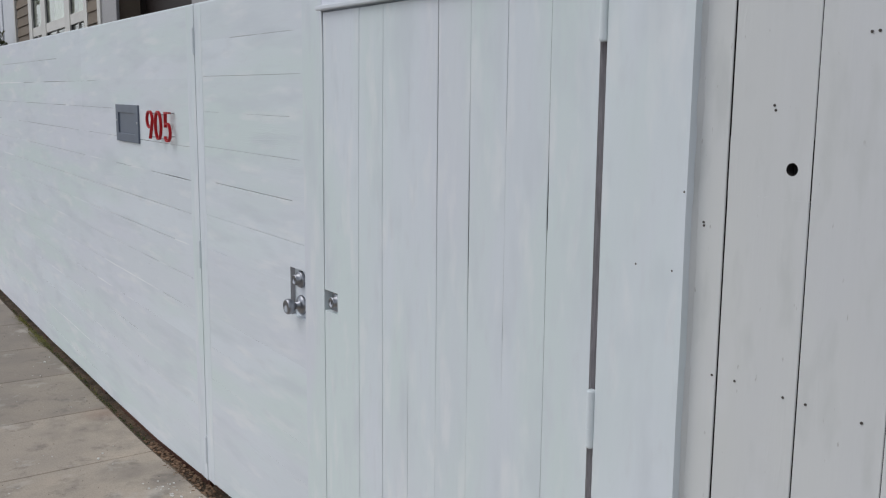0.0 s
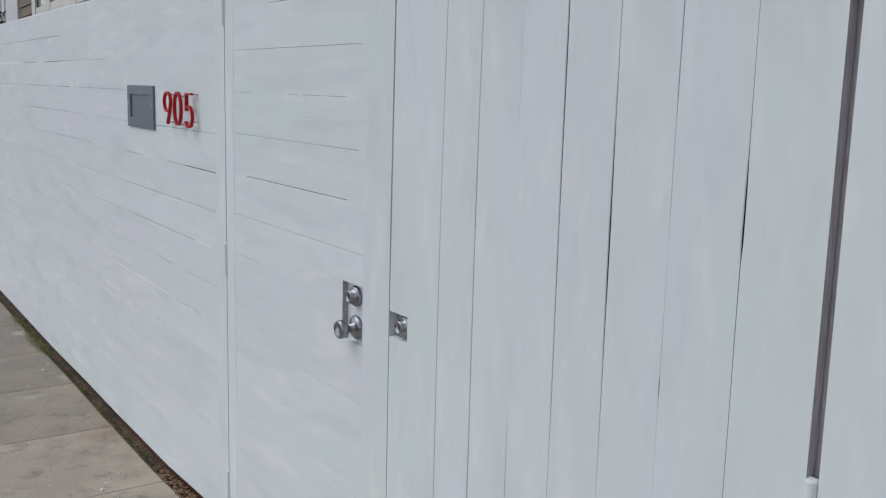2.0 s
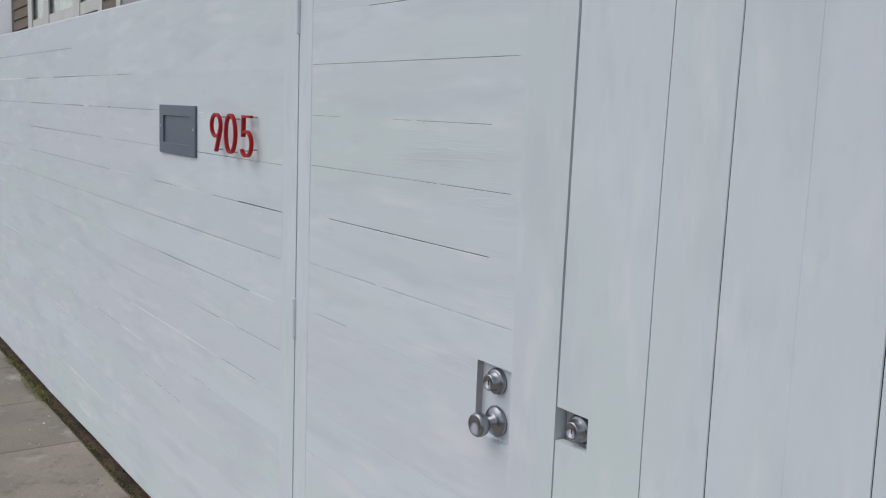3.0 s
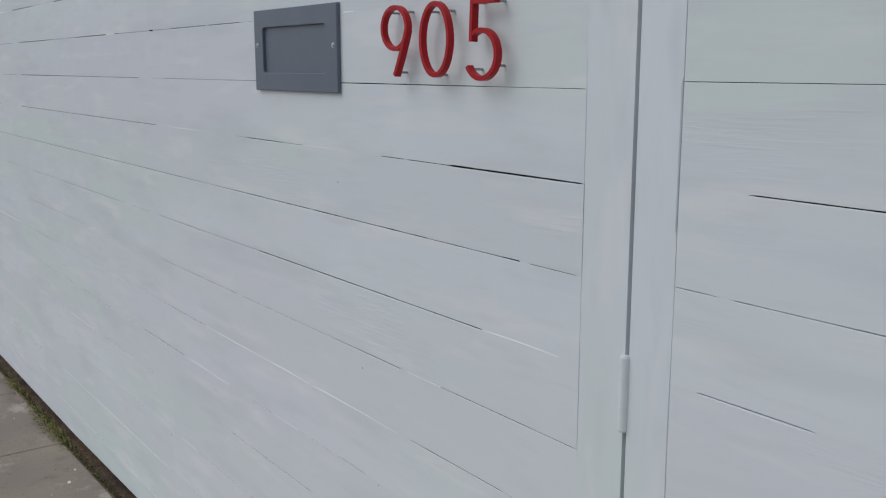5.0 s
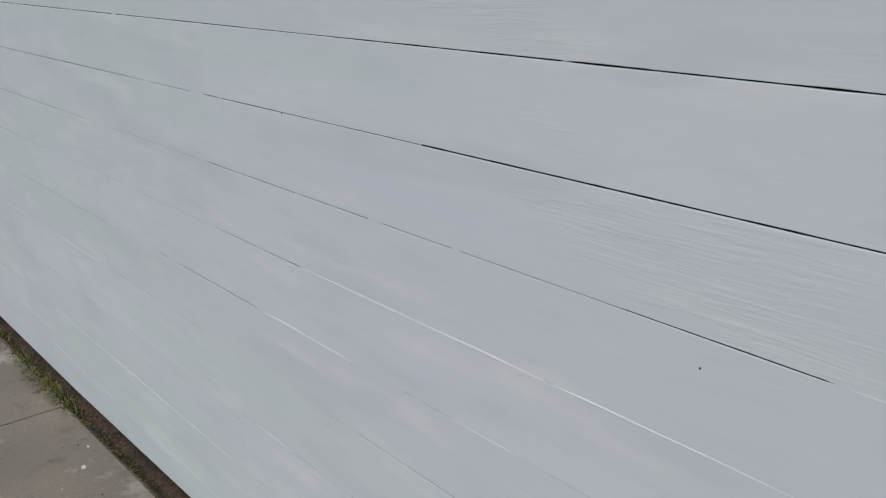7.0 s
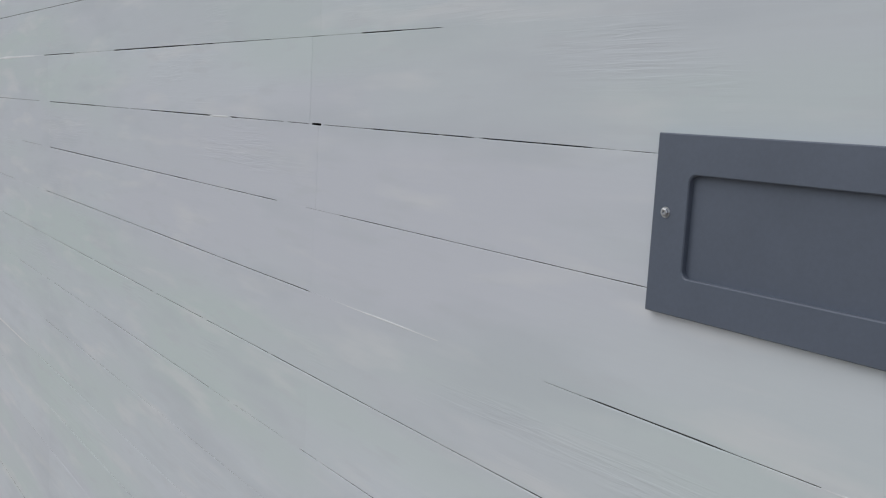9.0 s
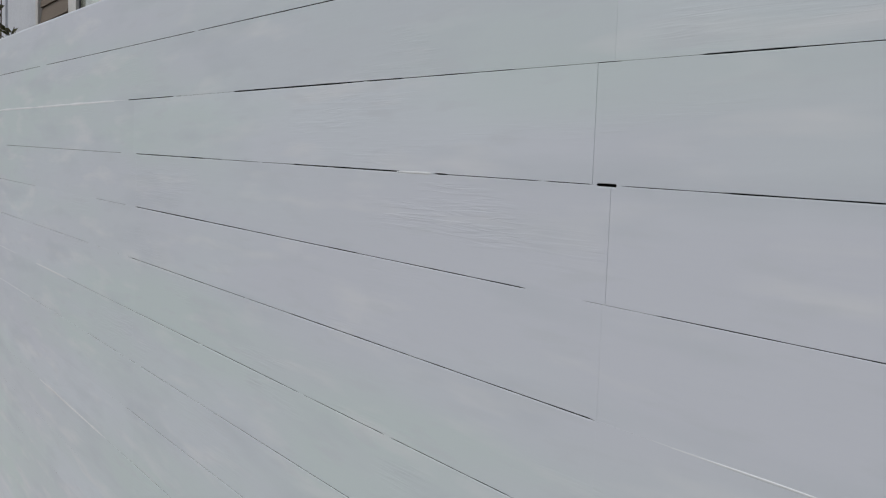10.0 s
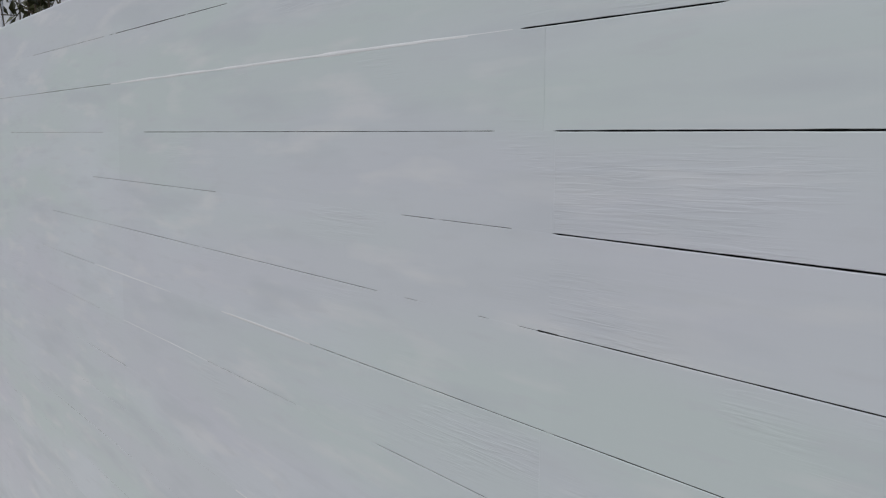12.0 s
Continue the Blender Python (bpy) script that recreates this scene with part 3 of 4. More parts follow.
def hinge(x, z0, z1, owner, r=0.0085):
    """A painted barrel hinge of three knuckles with a leaf on each side."""
    h = part("hinge", turned([(z0, r * 0.8), (z0 + 0.003, r)] + [(z0 + (z1 - z0) * f + s, r * q) for f in (0.34, 0.66)
             for s, q in ((-0.0008, 1), (-0.0008, 0.9), (0.0008, 0.9), (0.0008, 1))] + [(z1 - 0.003, r), (z1, r * 0.8)],
             (x, -0.002, 0), axis='z', seg=20), WHITE_V, owner, "white-painted barrel hinge", smooth=False)
    part("leaf", slab(x - 0.012, x + 0.012, 0.006, 0.009, z0 + 0.001, z1 - 0.001), WHITE_V, h)
    return h


for z0, z1 in ((0.862, 0.979), (1.735, 1.841), (0.009, 0.126)):
    hinge(1.147, z0, z1, gate, 0.0072)


def deadbolt(x, y, z, owner, scale=1.0):
    base = part("deadbolt", turned([(0, 0.031 * scale), (0.004, 0.0315 * scale), (0.010, 0.029 * scale), (0.012, 0.024 * scale), (0.012, 0.0215 * scale), (0.026, 0.0195 * scale), (0.0285, 0.0175 * scale), (0.0285, 0.0145 * scale), (0.0268, 0.0135 * scale), (0.0268, 0.0)],
                (x, y, z)), STEEL, owner, "satin steel deadbolt", smooth=True)
    part("keyway", slab(x - 0.0012, x + 0.0012, y - 0.0275, y - 0.0262, z - 0.005, z + 0.005), RUST, base)
    return base


def door_knob(x, y, z, owner):
    base = part("door_knob", turned([(0, 0.033), (0.004, 0.0335), (0.009, 0.030), (0.013, 0.020), (0.016, 0.0125), (0.030, 0.0115)], (x, y, z)), STEEL, owner, "satin steel door knob", smooth=True)
    part("grip", turned([(0.029, 0.0118), (0.033, 0.0175), (0.040, 0.0235), (0.049, 0.0262), (0.056, 0.0255), (0.0605, 0.0225), (0.0605, 0.0195), (0.0592, 0.018), (0.0592, 0.0)], (x, y, z)), STEEL, base, smooth=True)
    return base


deadbolt(2.060, 0.0165, 0.974, gate, 0.92)
door_knob(2.062, 0.0165, 0.887, gate)


# ---- gate of upright planks ----
plank_gate = thing("plank_gate", (3.43, 0.02, foot_line(2.8) + SLOPE * 2.8), "white-painted gate of upright planks with steel deadbolt", "gate")
SLOPED.add(plank_gate)
PLANKS = (2.2615, 2.473, 2.608, 2.742, 2.8755, 3.0115, 3.149, 3.2935, 3.4365)
# how wide the crack between two planks stands open, by height
UP_OPEN = {
    2.473: ((0.2, 1.2), (0.8, 1.0), (1.0, 0.8), (1.5, 0.7), (1.9, 0.9)),
    2.608: ((0.2, 1.8), (0.8, 1.8), (1.3, 1.7), (1.6, 1.5), (1.9, 1.3)),
    2.742: ((0.2, 0.8), (0.70, 0.7), (0.83, 0.4), (0.85, 0.0), (1.9, 0.0)),
    2.8755: ((0.2, 0.3), (0.80, 0.45), (1.02, 1.4), (1.25, 2.2), (1.55, 2.2), (1.75, 1.7), (1.9, 1.5)),
    3.0115: ((0.2, 0.1), (0.75, 0.2), (0.88, 0.5), (1.05, 1.2), (1.22, 2.8), (1.30, 3.2), (1.34, 2.4), (1.48, 1.7), (1.62, 0.9), (1.9, 0.6)),
    3.149: ((0.2, 0.0), (1.015, 0.0), (1.02, 1.1), (1.05, 1.1), (1.055, 0.0), (1.30, 0.0), (1.35, 0.4), (1.49, 0.3), (1.54, 0.9), (1.9, 0.9)),
    3.2935: ((0.2, 0.4), (0.95, 0.45), (1.2, 0.5), (1.28, 0.6), (1.31, 2.3), (1.40, 1.9), (1.46, 0.4), (1.56, 0.1), (1.9, 0.1)),
}
GATE_TOP = 1.826
BOLT = (2.2615, 2.342, 0.912, 0.979)


def plank_gap(x, z):
    if x not in UP_OPEN:
        return 0.0002
    w = np.interp(z, *zip(*UP_OPEN[x]))
    n = 1 + 0.35 * noise.noise(Vector((x * 9, z * 2.1, 0))) + 0.25 * noise.noise(Vector((x * 9, z * 9, 3)))
    return float(0.0001 + 0.00058 * w * n)


def plank_edge(x, z):
    """The joints lean and waver a little."""
    if x == PLANKS[0]:
        return x + float(np.interp(z, (0.4, 1.0, 1.75), (-0.004, -0.003, 0.005)))
    if x not in UP_OPEN:
        return x
    return x + 0.016 * max(0.0, z - 1.25) * max(0.0, 2.9 - x) / 0.43 + 0.0022 * noise.noise(Vector((x * 7, z * 2.6, 6)))


for a, b in zip(PLANKS, PLANKS[1:]):
    f = foot_line((a + b) / 2) + 0.006
    y = 0.3 * rng.uniform(-0.0012, 0.0006)
    left, right = (lambda u: plank_gap(a, u)), (lambda u: plank_gap(b, u))
    if a == PLANKS[0]:
        x0, x1, z0, z1 = BOLT
        bm = board_mesh(f, GATE_TOP, lambda u: x1, lambda u: plank_edge(b, u), lambda u: 0, right, y, 0.02, upright=True, bare=False)
        for s0, s1 in ((f, z0), (z1, GATE_TOP)):
            more = board_mesh(s0, s1, lambda u: plank_edge(a, u), lambda u: x1, left, lambda u: 0, y, 0.02, upright=True, bare=False)
            me = bpy.data.meshes.new("join")
            more.to_mesh(me)
            more.free()
            bm.from_mesh(me)
            bpy.data.meshes.remove(me)
    else:
        bm = board_mesh(f, GATE_TOP, lambda u: plank_edge(a, u), lambda u: plank_edge(b, u), left, right, y, 0.02, upright=True)
    # Edges darkened by colour; the last plank's edge takes the post's tone
    part("plank", bm, (WHITE_V, EDGE_SHADE if b < 3.4 else POST_WOOD), plank_gate)
# Same added dark sheet, behind the upright planks
part("lining", slab(2.345, 3.425, 0.021, 0.034, foot_line(2.7) + 0.05, GATE_TOP - 0.01), GAP_SHADE, plank_gate)
part("lock_backing", slab(2.2590, 2.3445, 0.0275, 0.034, 0.90, 0.995), POST_WOOD, plank_gate)
deadbolt(2.300, 0.027, 0.943, plank_gate, 0.92)
for z0, z1 in ((0.863, 0.987), (1.693, 1.815)):
    hinge(3.4475, z0, z1, plank_gate, 0.0095)

header = thing("gate_header", (2.7, 0.0, GATE_TOP + 0.006), "white-painted header board above the plank gate", "trim", kind="structure")
SLOPED.add(header)
part("header_board", slab(2.2560, 3.4565, -0.001, 0.05, GATE_TOP + 0.020, TOP, 0.002), WHITE_H, header)
part("drip_cap", slab(2.250, 3.4565, -0.020, 0.045, GATE_TOP + 0.006, GATE_TOP + 0.019, 0.003), WHITE_H, header)

# ---- gate post ----
gate_post = thing("gate_post", (3.57, 0.05, foot_line(3.57) + SLOPE * 3.57), "white-painted wide post board beside the gate", "post")
SLOPED.add(gate_post)
part("face_board", board_mesh(foot_line(3.57) - 0.02, 2.12, lambda u: 3.458 + 0.0012 * noise.noise(Vector((u * 2, 0, 0))), lambda u: 3.670 + 0.0016 * noise.noise(Vector((u * 4, 3, 0))),
                              lambda u: 0.0, lambda u: 0.0, -0.003, 0.0245, upright=True, step=0.03, bare=False), WHITE_V, gate_post)
part("post", slab(3.421, 3.66, 0.0235, 0.13, foot_line(3.5) - 0.2, 2.08), POST_WOOD, gate_post, "weathered grey-brown post")
for x, z in ((3.555, 1.27), (3.644, 1.271), (3.664, 1.419)):
    part("nail", turned([(0, 0.0022), (0.0006, 0.0018)], (x, -0.003, z), seg=10), RUST, gate_post)


bm = bmesh.new()
rows = []
for z in np.arange(foot_line(3.68), 2.1, 0.012):
    q = 0.0042 + 0.0026 * noise.noise(Vector((z * 13, 1, 2))) + 0.0016 * noise.noise(Vector((z * 41, 5, 2)))
    rows.append([bm.verts.new(p) for p in ((3.669, 0.0205 - 1.5 * q, z), (3.6715 + 0.5 * q, 0.0205 - 0.75 * q, z), (3.672 + 1.4 * q, 0.0225, z))])
for p, q in zip(rows, rows[1:]):
    for i in range(2):
        bm.faces.new((p[i], p[i + 1], q[i + 1], q[i]))
part("caulk", bm, OLD_WHITE, gate_post, "wavy bead of painted caulk", smooth=True)


# ---- older fence of upright planks ----
old_fence = thing("plank_fence", (4.6, 0.04, foot_line(4.6) + SLOPE * 4.6), "older white-painted fence of upright planks with nail marks", "fence")
SLOPED.add(old_fence)
OLD = [3.660, 3.737, 3.898, 4.050] + [4.050 + 0.155 * i for i in range(1, 24)]
HOLE = (3.862, 1.473, 0.0108)


def old_gap(x, z):
    return (0.0021 if x < 3.8 else 0.0011) + 0.0006 * noise.noise(Vector((x * 11, z * 1.5, 0)))


def holed_plank(a, b, f, top, y, thick):
    """A plank with a round hole bored through it."""
    hx, hz, r = HOLE
    s = 0.05
    bm = bmesh.new()
    for z0, z1 in ((f, hz - s), (hz + s, top)):
        more = board_mesh(z0, z1, lambda u: a, lambda u: b, lambda u: old_gap(a, u), lambda u: old_gap(b, u), y, thick, upright=True)
        me = bpy.data.meshes.new("join")
        more.to_mesh(me)
        more.free()
        bm.from_mesh(me)
        bpy.data.meshes.remove(me)
    x0, x1 = a + old_gap(a, hz), b - old_gap(b, hz)
    n = 32
    inner, back, outer = [], [], []
    for i in range(n):
        t = 2 * math.pi * i / n
        c, d = math.cos(t), math.sin(t)
        inner.append(bm.verts.new((hx + r * c, y, hz + r * d)))
        back.append(bm.verts.new((hx + r * c, y + thick, hz + r * d)))
        kx = ((x1 - hx) if c > 0 else (hx - x0)) / max(1e-6, abs(c))
        k = min(kx, s / max(1e-6, abs(d)))
        outer.append(bm.verts.new((hx + k * c, y, hz + k * d)))
    for i in range(n):
        j = (i + 1) % n
        bm.faces.new((inner[i], inner[j], outer[j], outer[i]))
        bore = bm.faces.new((inner[i], back[i], back[j], inner[j]))
        # Bore wall in the same near-black as the board edges
        bore.material_index = 1
    on_side = lambda v: abs(abs(v.co.z - hz) - s) > 1e-6
    for i in range(n):
        p, q = outer[i], outer[(i + 1) % n]
        if on_side(p) != on_side(q):
            v, w = (p, q) if on_side(p) else (q, p)
            bm.faces.new((p, q, bm.verts.new((v.co.x, y, w.co.z))))
    return bm


for a, b in zip(OLD, OLD[1:]):
    f, y = foot_line((a + b) / 2) + 0.01, 0.022 + rng.uniform(-0.0006, 0.0006)
    if a < HOLE[0] < b:
        bm = holed_plank(a, b, f, 2.15, y, 0.018)
    else:
        bm = board_mesh(f, 2.15, lambda u: a, lambda u: b, lambda u: old_gap(a, u), lambda u: old_gap(b, u), y, 0.018, upright=True)
    part("plank", bm, (OLD_WHITE, EDGE_SHADE), old_fence)
# Added dark sheet that blackens the gaps of the older planks
part("lining", slab(3.6605, OLD[-1], 0.047, 0.058, foot_line(3.6) - 0.1, 2.12), GAP_SHADE, old_fence)
for x, z in ((3.822, 1.576), (3.825, 1.568), (3.691, 1.366), (3.692, 1.360), (3.727, 1.091), (3.776, 1.093), (3.873, 1.091), (3.915, 1.091), (4.012, 1.090), (3.980, 1.687), (3.992, 1.688), (4.08, 1.091), (4.15, 1.091)):
    part("nail", turned([(-0.001, 0.0024), (0.0006, 0.0022), (0.0009, 0.0009)], (x, 0.0208, z), seg=10), RUST, old_fence)


# ---- mail slot ----
mail_slot = thing("mail_slot", (0.182, -0.001, 1.339), "slate-grey painted metal mail slot plate on the fence", "mail slot")
SLOPED.add(mail_slot)


def rounded(x0, x1, z0, z1, r, n=6):
    pts = []
    for cx, cz, s in ((x1 - r, z1 - r, 0), (x0 + r, z1 - r, 1), (x0 + r, z0 + r, 2), (x1 - r, z0 + r, 3)):
        for i in range(n + 1):
            t = (s + i / n) * math.pi / 2
            pts.append((cx + r * math.cos(t), cz + r * math.sin(t)))
    return pts


def plate(x0, x1, z0, z1, hole, y_front, y_back, r_out=0.0012, r_in=0.008):
    """A flat plate with a round-cornered window and softened arrises."""
    bm = bmesh.new()
    o, i = rounded(x0, x1, z0, z1, r_out), rounded(*hole, r_in)
    e = 0.0012
    cx, cz = (x0 + x1) / 2, (z0 + z1) / 2
    grow = lambda p, d: (p[0] + d * (1 if p[0] > cx else -1), p[1] + d * (1 if p[1] > cz else -1))
    loops = [[bm.verts.new((p[0], y_back, p[1])) for p in o],
             [bm.verts.new((p[0], y_front + e, p[1])) for p in o],
             [bm.verts.new((*[grow(p, -e)[0], y_front], grow(p, -e)[1])) for p in o],
             [bm.verts.new((grow(p, e)[0], y_front, grow(p, e)[1])) for p in i],
             [bm.verts.new((p[0], y_front + e, p[1])) for p in i],
             [bm.verts.new((p[0], y_back, p[1])) for p in i]]
    n = len(o)
    for a, b in zip(loops, loops[1:]):
        for k in range(n):
            bm.faces.new((a[k], a[(k + 1) % n], b[(k + 1) % n], b[k]))
    return bm


part("frame", plate(-0.014, 0.3640, 1.339, 1.5215, (0.028, 0.3170, 1.379, 1.4815), -0.0092, -0.0008), SLATE_PAINT, mail_slot)
part("flap", slab(0.023, 0.322, -0.0022, -0.0009, 1.374, 1.4865), SLATE_PAINT, mail_slot)
for x, z in ((0.0025, 1.442), (0.3495, 1.436)):
    sc = part("screw", turned([(0, 0.0044), (0.0010, 0.0046), (0.0026, 0.0042), (0.0030, 0.0034), (0.0030, 0.0021), (0.0014, 0.0019), (0.0014, 0.0)], (x, -0.0092, z), seg=6), ZINC, mail_slot, "zinc hex screw")
    part("washer", turned([(0, 0.0058), (0.0007, 0.0056)], (x, -0.0092, z), seg=20), ZINC, sc)


# ---- house numbers ----
def stroke(path, half, y_front, y_back, closed=False):
    """A ribbon letter: a flat band of the given half width along the path, with depth."""
    bm = bmesh.new()
    n = len(path)
    rows = []
    for i, (x, z) in enumerate(path):
        a = path[(i - 1) % n] if closed or i else path[0]
        b = path[(i + 1) % n] if closed or i < n - 1 else path[-1]
        d = Vector((b[0] - a[0], b[1] - a[1])).normalized()
        h = half(i / (n - 1)) if callable(half) else half
        nx, nz = -d.y * h, d.x * h
        e = 0.0008
        rows.append([bm.verts.new(p) for p in ((x + nx, y_back, z + nz), (x + nx, y_front + e, z + nz), (x + nx * 0.86, y_front, z + nz * 0.86),
                                               (x - nx * 0.86, y_front, z - nz * 0.86), (x - nx, y_front + e, z - nz), (x - nx, y_back, z - nz))])
    pairs = list(zip(rows, rows[1:])) + ([(rows[-1], rows[0])] if closed else [])
    for a, b in pairs:
        for k in range(6):
            bm.faces.new((a[k], a[(k + 1) % 6], b[(k + 1) % 6], b[k]))
    if not closed:
        bm.faces.new(rows[0])
        bm.faces.new(rows[-1])
    return bm


def arc(cx, cz, rx, rz, a0, a1, n=28, power=1.0):
    out = []
    for i in range(n + 1):
        t = radians(a0 + (a1 - a0) * i / n)
        c, s = math.cos(t), math.sin(t)
        out.append((cx + rx * math.copysign(abs(c) ** power, c), cz + rz * math.copysign(abs(s) ** power, s)))
    return out


NUM_FRONT, NUM_BACK = -0.030, -0.018


def digit(bms, studs, at, label):
    d = thing("house_number", at, label, "house number", "house numbers")
    SLOPED.add(d)
    for bm in bms:
        part("numeral", bm, RED, d)
    for x, z in studs:
        part("stud", turned([(0.0, 0.0022), (0.0185, 0.0022)], (x, 0.0, z), seg=12), STEEL, d, "thin steel stand-off stud")
    return d


# Nine: an oval bowl that runs on into a straight leg
nine = stroke(arc(0.5985, 1.4610, 0.0386, 0.0370, -2, 358, 44)[:-1], 0.0038, NUM_FRONT, NUM_BACK, closed=True)
leg = stroke([(0.6368 - 0.030 * t - 0.007 * t * t, 1.456 - 0.080 * t) for t in np.linspace(0, 1, 8)], 0.0043, NUM_FRONT - 0.0003, NUM_BACK + 0.0003)
digit((nine, leg), ((0.575, 1.4895), (0.622, 1.4895), (0.6005, 1.382)), (0.60, -0.02, 1.364), "red metal numeral nine on stand-off studs")
zero = stroke(arc(0.7200, 1.4380, 0.0390, 0.0605, 0, 360, 48)[:-1], 0.0040, NUM_FRONT, NUM_BACK, closed=True)
digit((zero,), ((0.697, 1.486), (0.742, 1.486), (0.721, 1.3785)), (0.72, -0.02, 1.360), "red metal numeral zero on stand-off studs")
five = stroke(arc(0.8440, 1.4115, 0.0385, 0.0385, 126, -150, 36), 0.0040, NUM_FRONT, NUM_BACK)
bar = stroke([(0.8195, 1.4955), (0.8800, 1.4955)], 0.0040, NUM_FRONT - 0.0003, NUM_BACK + 0.0003)
stem = stroke([(0.8235, 1.4995), (0.8205, 1.4320)], 0.0040, NUM_FRONT - 0.0006, NUM_BACK + 0.0006)
digit((five, bar, stem), ((0.8235, 1.4945), (0.873, 1.4950), (0.818, 1.388), (0.873, 1.394)), (0.845, -0.02, 1.355), "red metal numeral five on stand-off studs")


# ---- house behind the fence ----
HY = 0.625
house = thing("house", (-2.6, HY + 0.5, -0.3), "brown clapboard house with white windows behind the fence", "house")


def lapped(x0, x1, z0, z1, exposure=0.098):
    """Lapped clapboards, each tilted out at its foot."""
    z, i = z0, 0
    while z < z1:
        a, b = x0, x1
        bm = bmesh.new()
        t = min(z + exposure + 0.012, z1 + 0.01)
        prof = ((HY - 0.016, z), (HY - 0.002, t), (HY + 0.002, t), (HY + 0.002, z))
        r0 = [bm.verts.new((a, y, zz)) for y, zz in prof]
        r1 = [bm.verts.new((b, y, zz)) for y, zz in prof]
        for k in range(4):
            bm.faces.new((r0[k], r0[(k + 1) % 4], r1[(k + 1) % 4], r1[k]))
        bm.faces.new(r0)
        bm.faces.new(r1)
        part("clapboard", bm, SIDING, house)
        z += exposure


def wall(x0, x1, z0, z1, mat=SIDING, y0=HY + 0.0025, y1=HY + 0.16):
    part("wall", slab(x0, x1, y0, y1, z0, z1), mat, house)


WX0, WX1, WZ0, WZ1 = -5.43, -3.05, 1.66, 3.15
wall(-6.07, WX0, -0.4, 3.6)
wall(WX1, -2.18, -0.4, 3.6)
wall(WX0, WX1, -0.4, WZ0)
wall(WX0, WX1, WZ1, 3.6)
lapped(-6.065, WX0 - 0.01, 1.30, 3.5)
lapped(WX1 + 0.01, -2.655, 1.30, 3.5)
part("corner_board", slab(-6.13, -6.075, HY - 0.03, HY + 0.16, -0.4, 3.6, 0.004), TRIM, house)
part("trim_board", slab(-2.650, -2.560, HY - 0.035, HY + 0.002, -0.3, 3.6, 0.004), TRIM, house)
part("pilaster", slab(-2.556, -2.160, HY - 0.022, HY + 0.002, -0.3, 3.6, 0.004), SHADE_GREY, house)

# Window with three lights above a cross rail and small panes below it
win = part("window", plate(WX0, WX1, WZ0, WZ1, (-5.27, -3.16, WZ0 + 0.1, WZ1 - 0.1), HY - 0.014, HY + 0.10, 0.002, 0.002), TRIM, house, "white-painted window")
for x0, x1 in ((-4.84, -4.64), (-3.85, -3.66)):
    part("mullion", slab(x0, x1, HY - 0.012, HY + 0.09, WZ0 + 0.1, WZ1 - 0.1, 0.003), TRIM, win)
RAIL = 2.275
for x0, x1 in ((-5.27, -4.84), (-4.64, -3.85), (-3.66, -3.16)):
    part("rail", slab(x0, x1, HY - 0.006, HY + 0.07, RAIL - 0.045, RAIL + 0.045, 0.003), TRIM, win)
    pane = part("pane", slab(x0, x1, HY + 0.012, HY + 0.016, RAIL + 0.045, WZ1 - 0.1), GLASS, win)
    pane.visible_shadow = False
    pane = part("pane", slab(x0, x1, HY + 0.012, HY + 0.016, WZ0 + 0.1, RAIL - 0.045), GLASS, win)
    pane.visible_shadow = False
    xm = (x0 + x1) / 2
    # Dark strips beside the glass stand in for the shaded window reveals
    for sx in (x0 + 0.0005, x1 - 0.0125):
        part("sash", slab(sx, sx + 0.012, HY + 0.002, HY + 0.0115, WZ0 + 0.1, RAIL - 0.0455), REVEAL_DARK, win, "dark grey strip for the reveal shade")
        part("sash", slab(sx, sx + 0.012, HY + 0.002, HY + 0.0115, RAIL + 0.0455, WZ1 - 0.1), REVEAL_DARK, win, "dark grey strip for the reveal shade")
    part("glazing_bar", slab(xm - 0.012, xm + 0.012, HY + 0.001, HY + 0.0115, WZ0 + 0.1, RAIL - 0.045), TRIM, win)


def curtain():
    bm = bmesh.new()
    xs = np.linspace(WX0 + 0.1, WX1 - 0.05, 160)
    rows = [[bm.verts.new((x, HY + 0.075 + 0.014 * math.sin(x * 46) + 0.006 * math.sin(x * 113), z)) for z in (RAIL - 0.02, WZ1)] for x in xs]
    for a, b in zip(rows, rows[1:]):
        bm.faces.new((a[0], b[0], b[1], a[1]))
    part("curtain", bm, CURTAIN, win, "pale gathered curtain", smooth=True)


curtain()
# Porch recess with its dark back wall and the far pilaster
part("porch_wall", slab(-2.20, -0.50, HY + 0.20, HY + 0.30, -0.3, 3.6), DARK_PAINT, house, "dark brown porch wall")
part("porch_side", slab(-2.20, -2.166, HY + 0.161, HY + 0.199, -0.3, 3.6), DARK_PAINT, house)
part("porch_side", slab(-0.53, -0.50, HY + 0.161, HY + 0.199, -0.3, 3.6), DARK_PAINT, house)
part("porch_lintel", slab(-2.162, -0.54, HY - 0.02, HY + 0.195, 3.05, 3.6), TRIM, house)
part("pilaster", slab(-0.54, -0.30, HY - 0.03, HY + 0.16, -0.3, 3.6, 0.004), SHADE_GREY, house)
wall(-0.30, 4.8, -0.3, 3.6, PALE_WALL)
# Roof out of view; its eave is run forward to shade the house front
part("roof", slab(-6.5, 4.9, HY - 0.42, HY + 3.2, 3.61, 3.78, 0.01), ROOF, house)
part("wall", slab(-6.13, -6.05, HY + 0.275, HY + 3.0, -0.4, 3.6), SIDING, house)
part("wall", slab(4.65, 4.8, HY + 0.165, HY + 2.895, -0.4, 3.6), PALE_WALL, house)
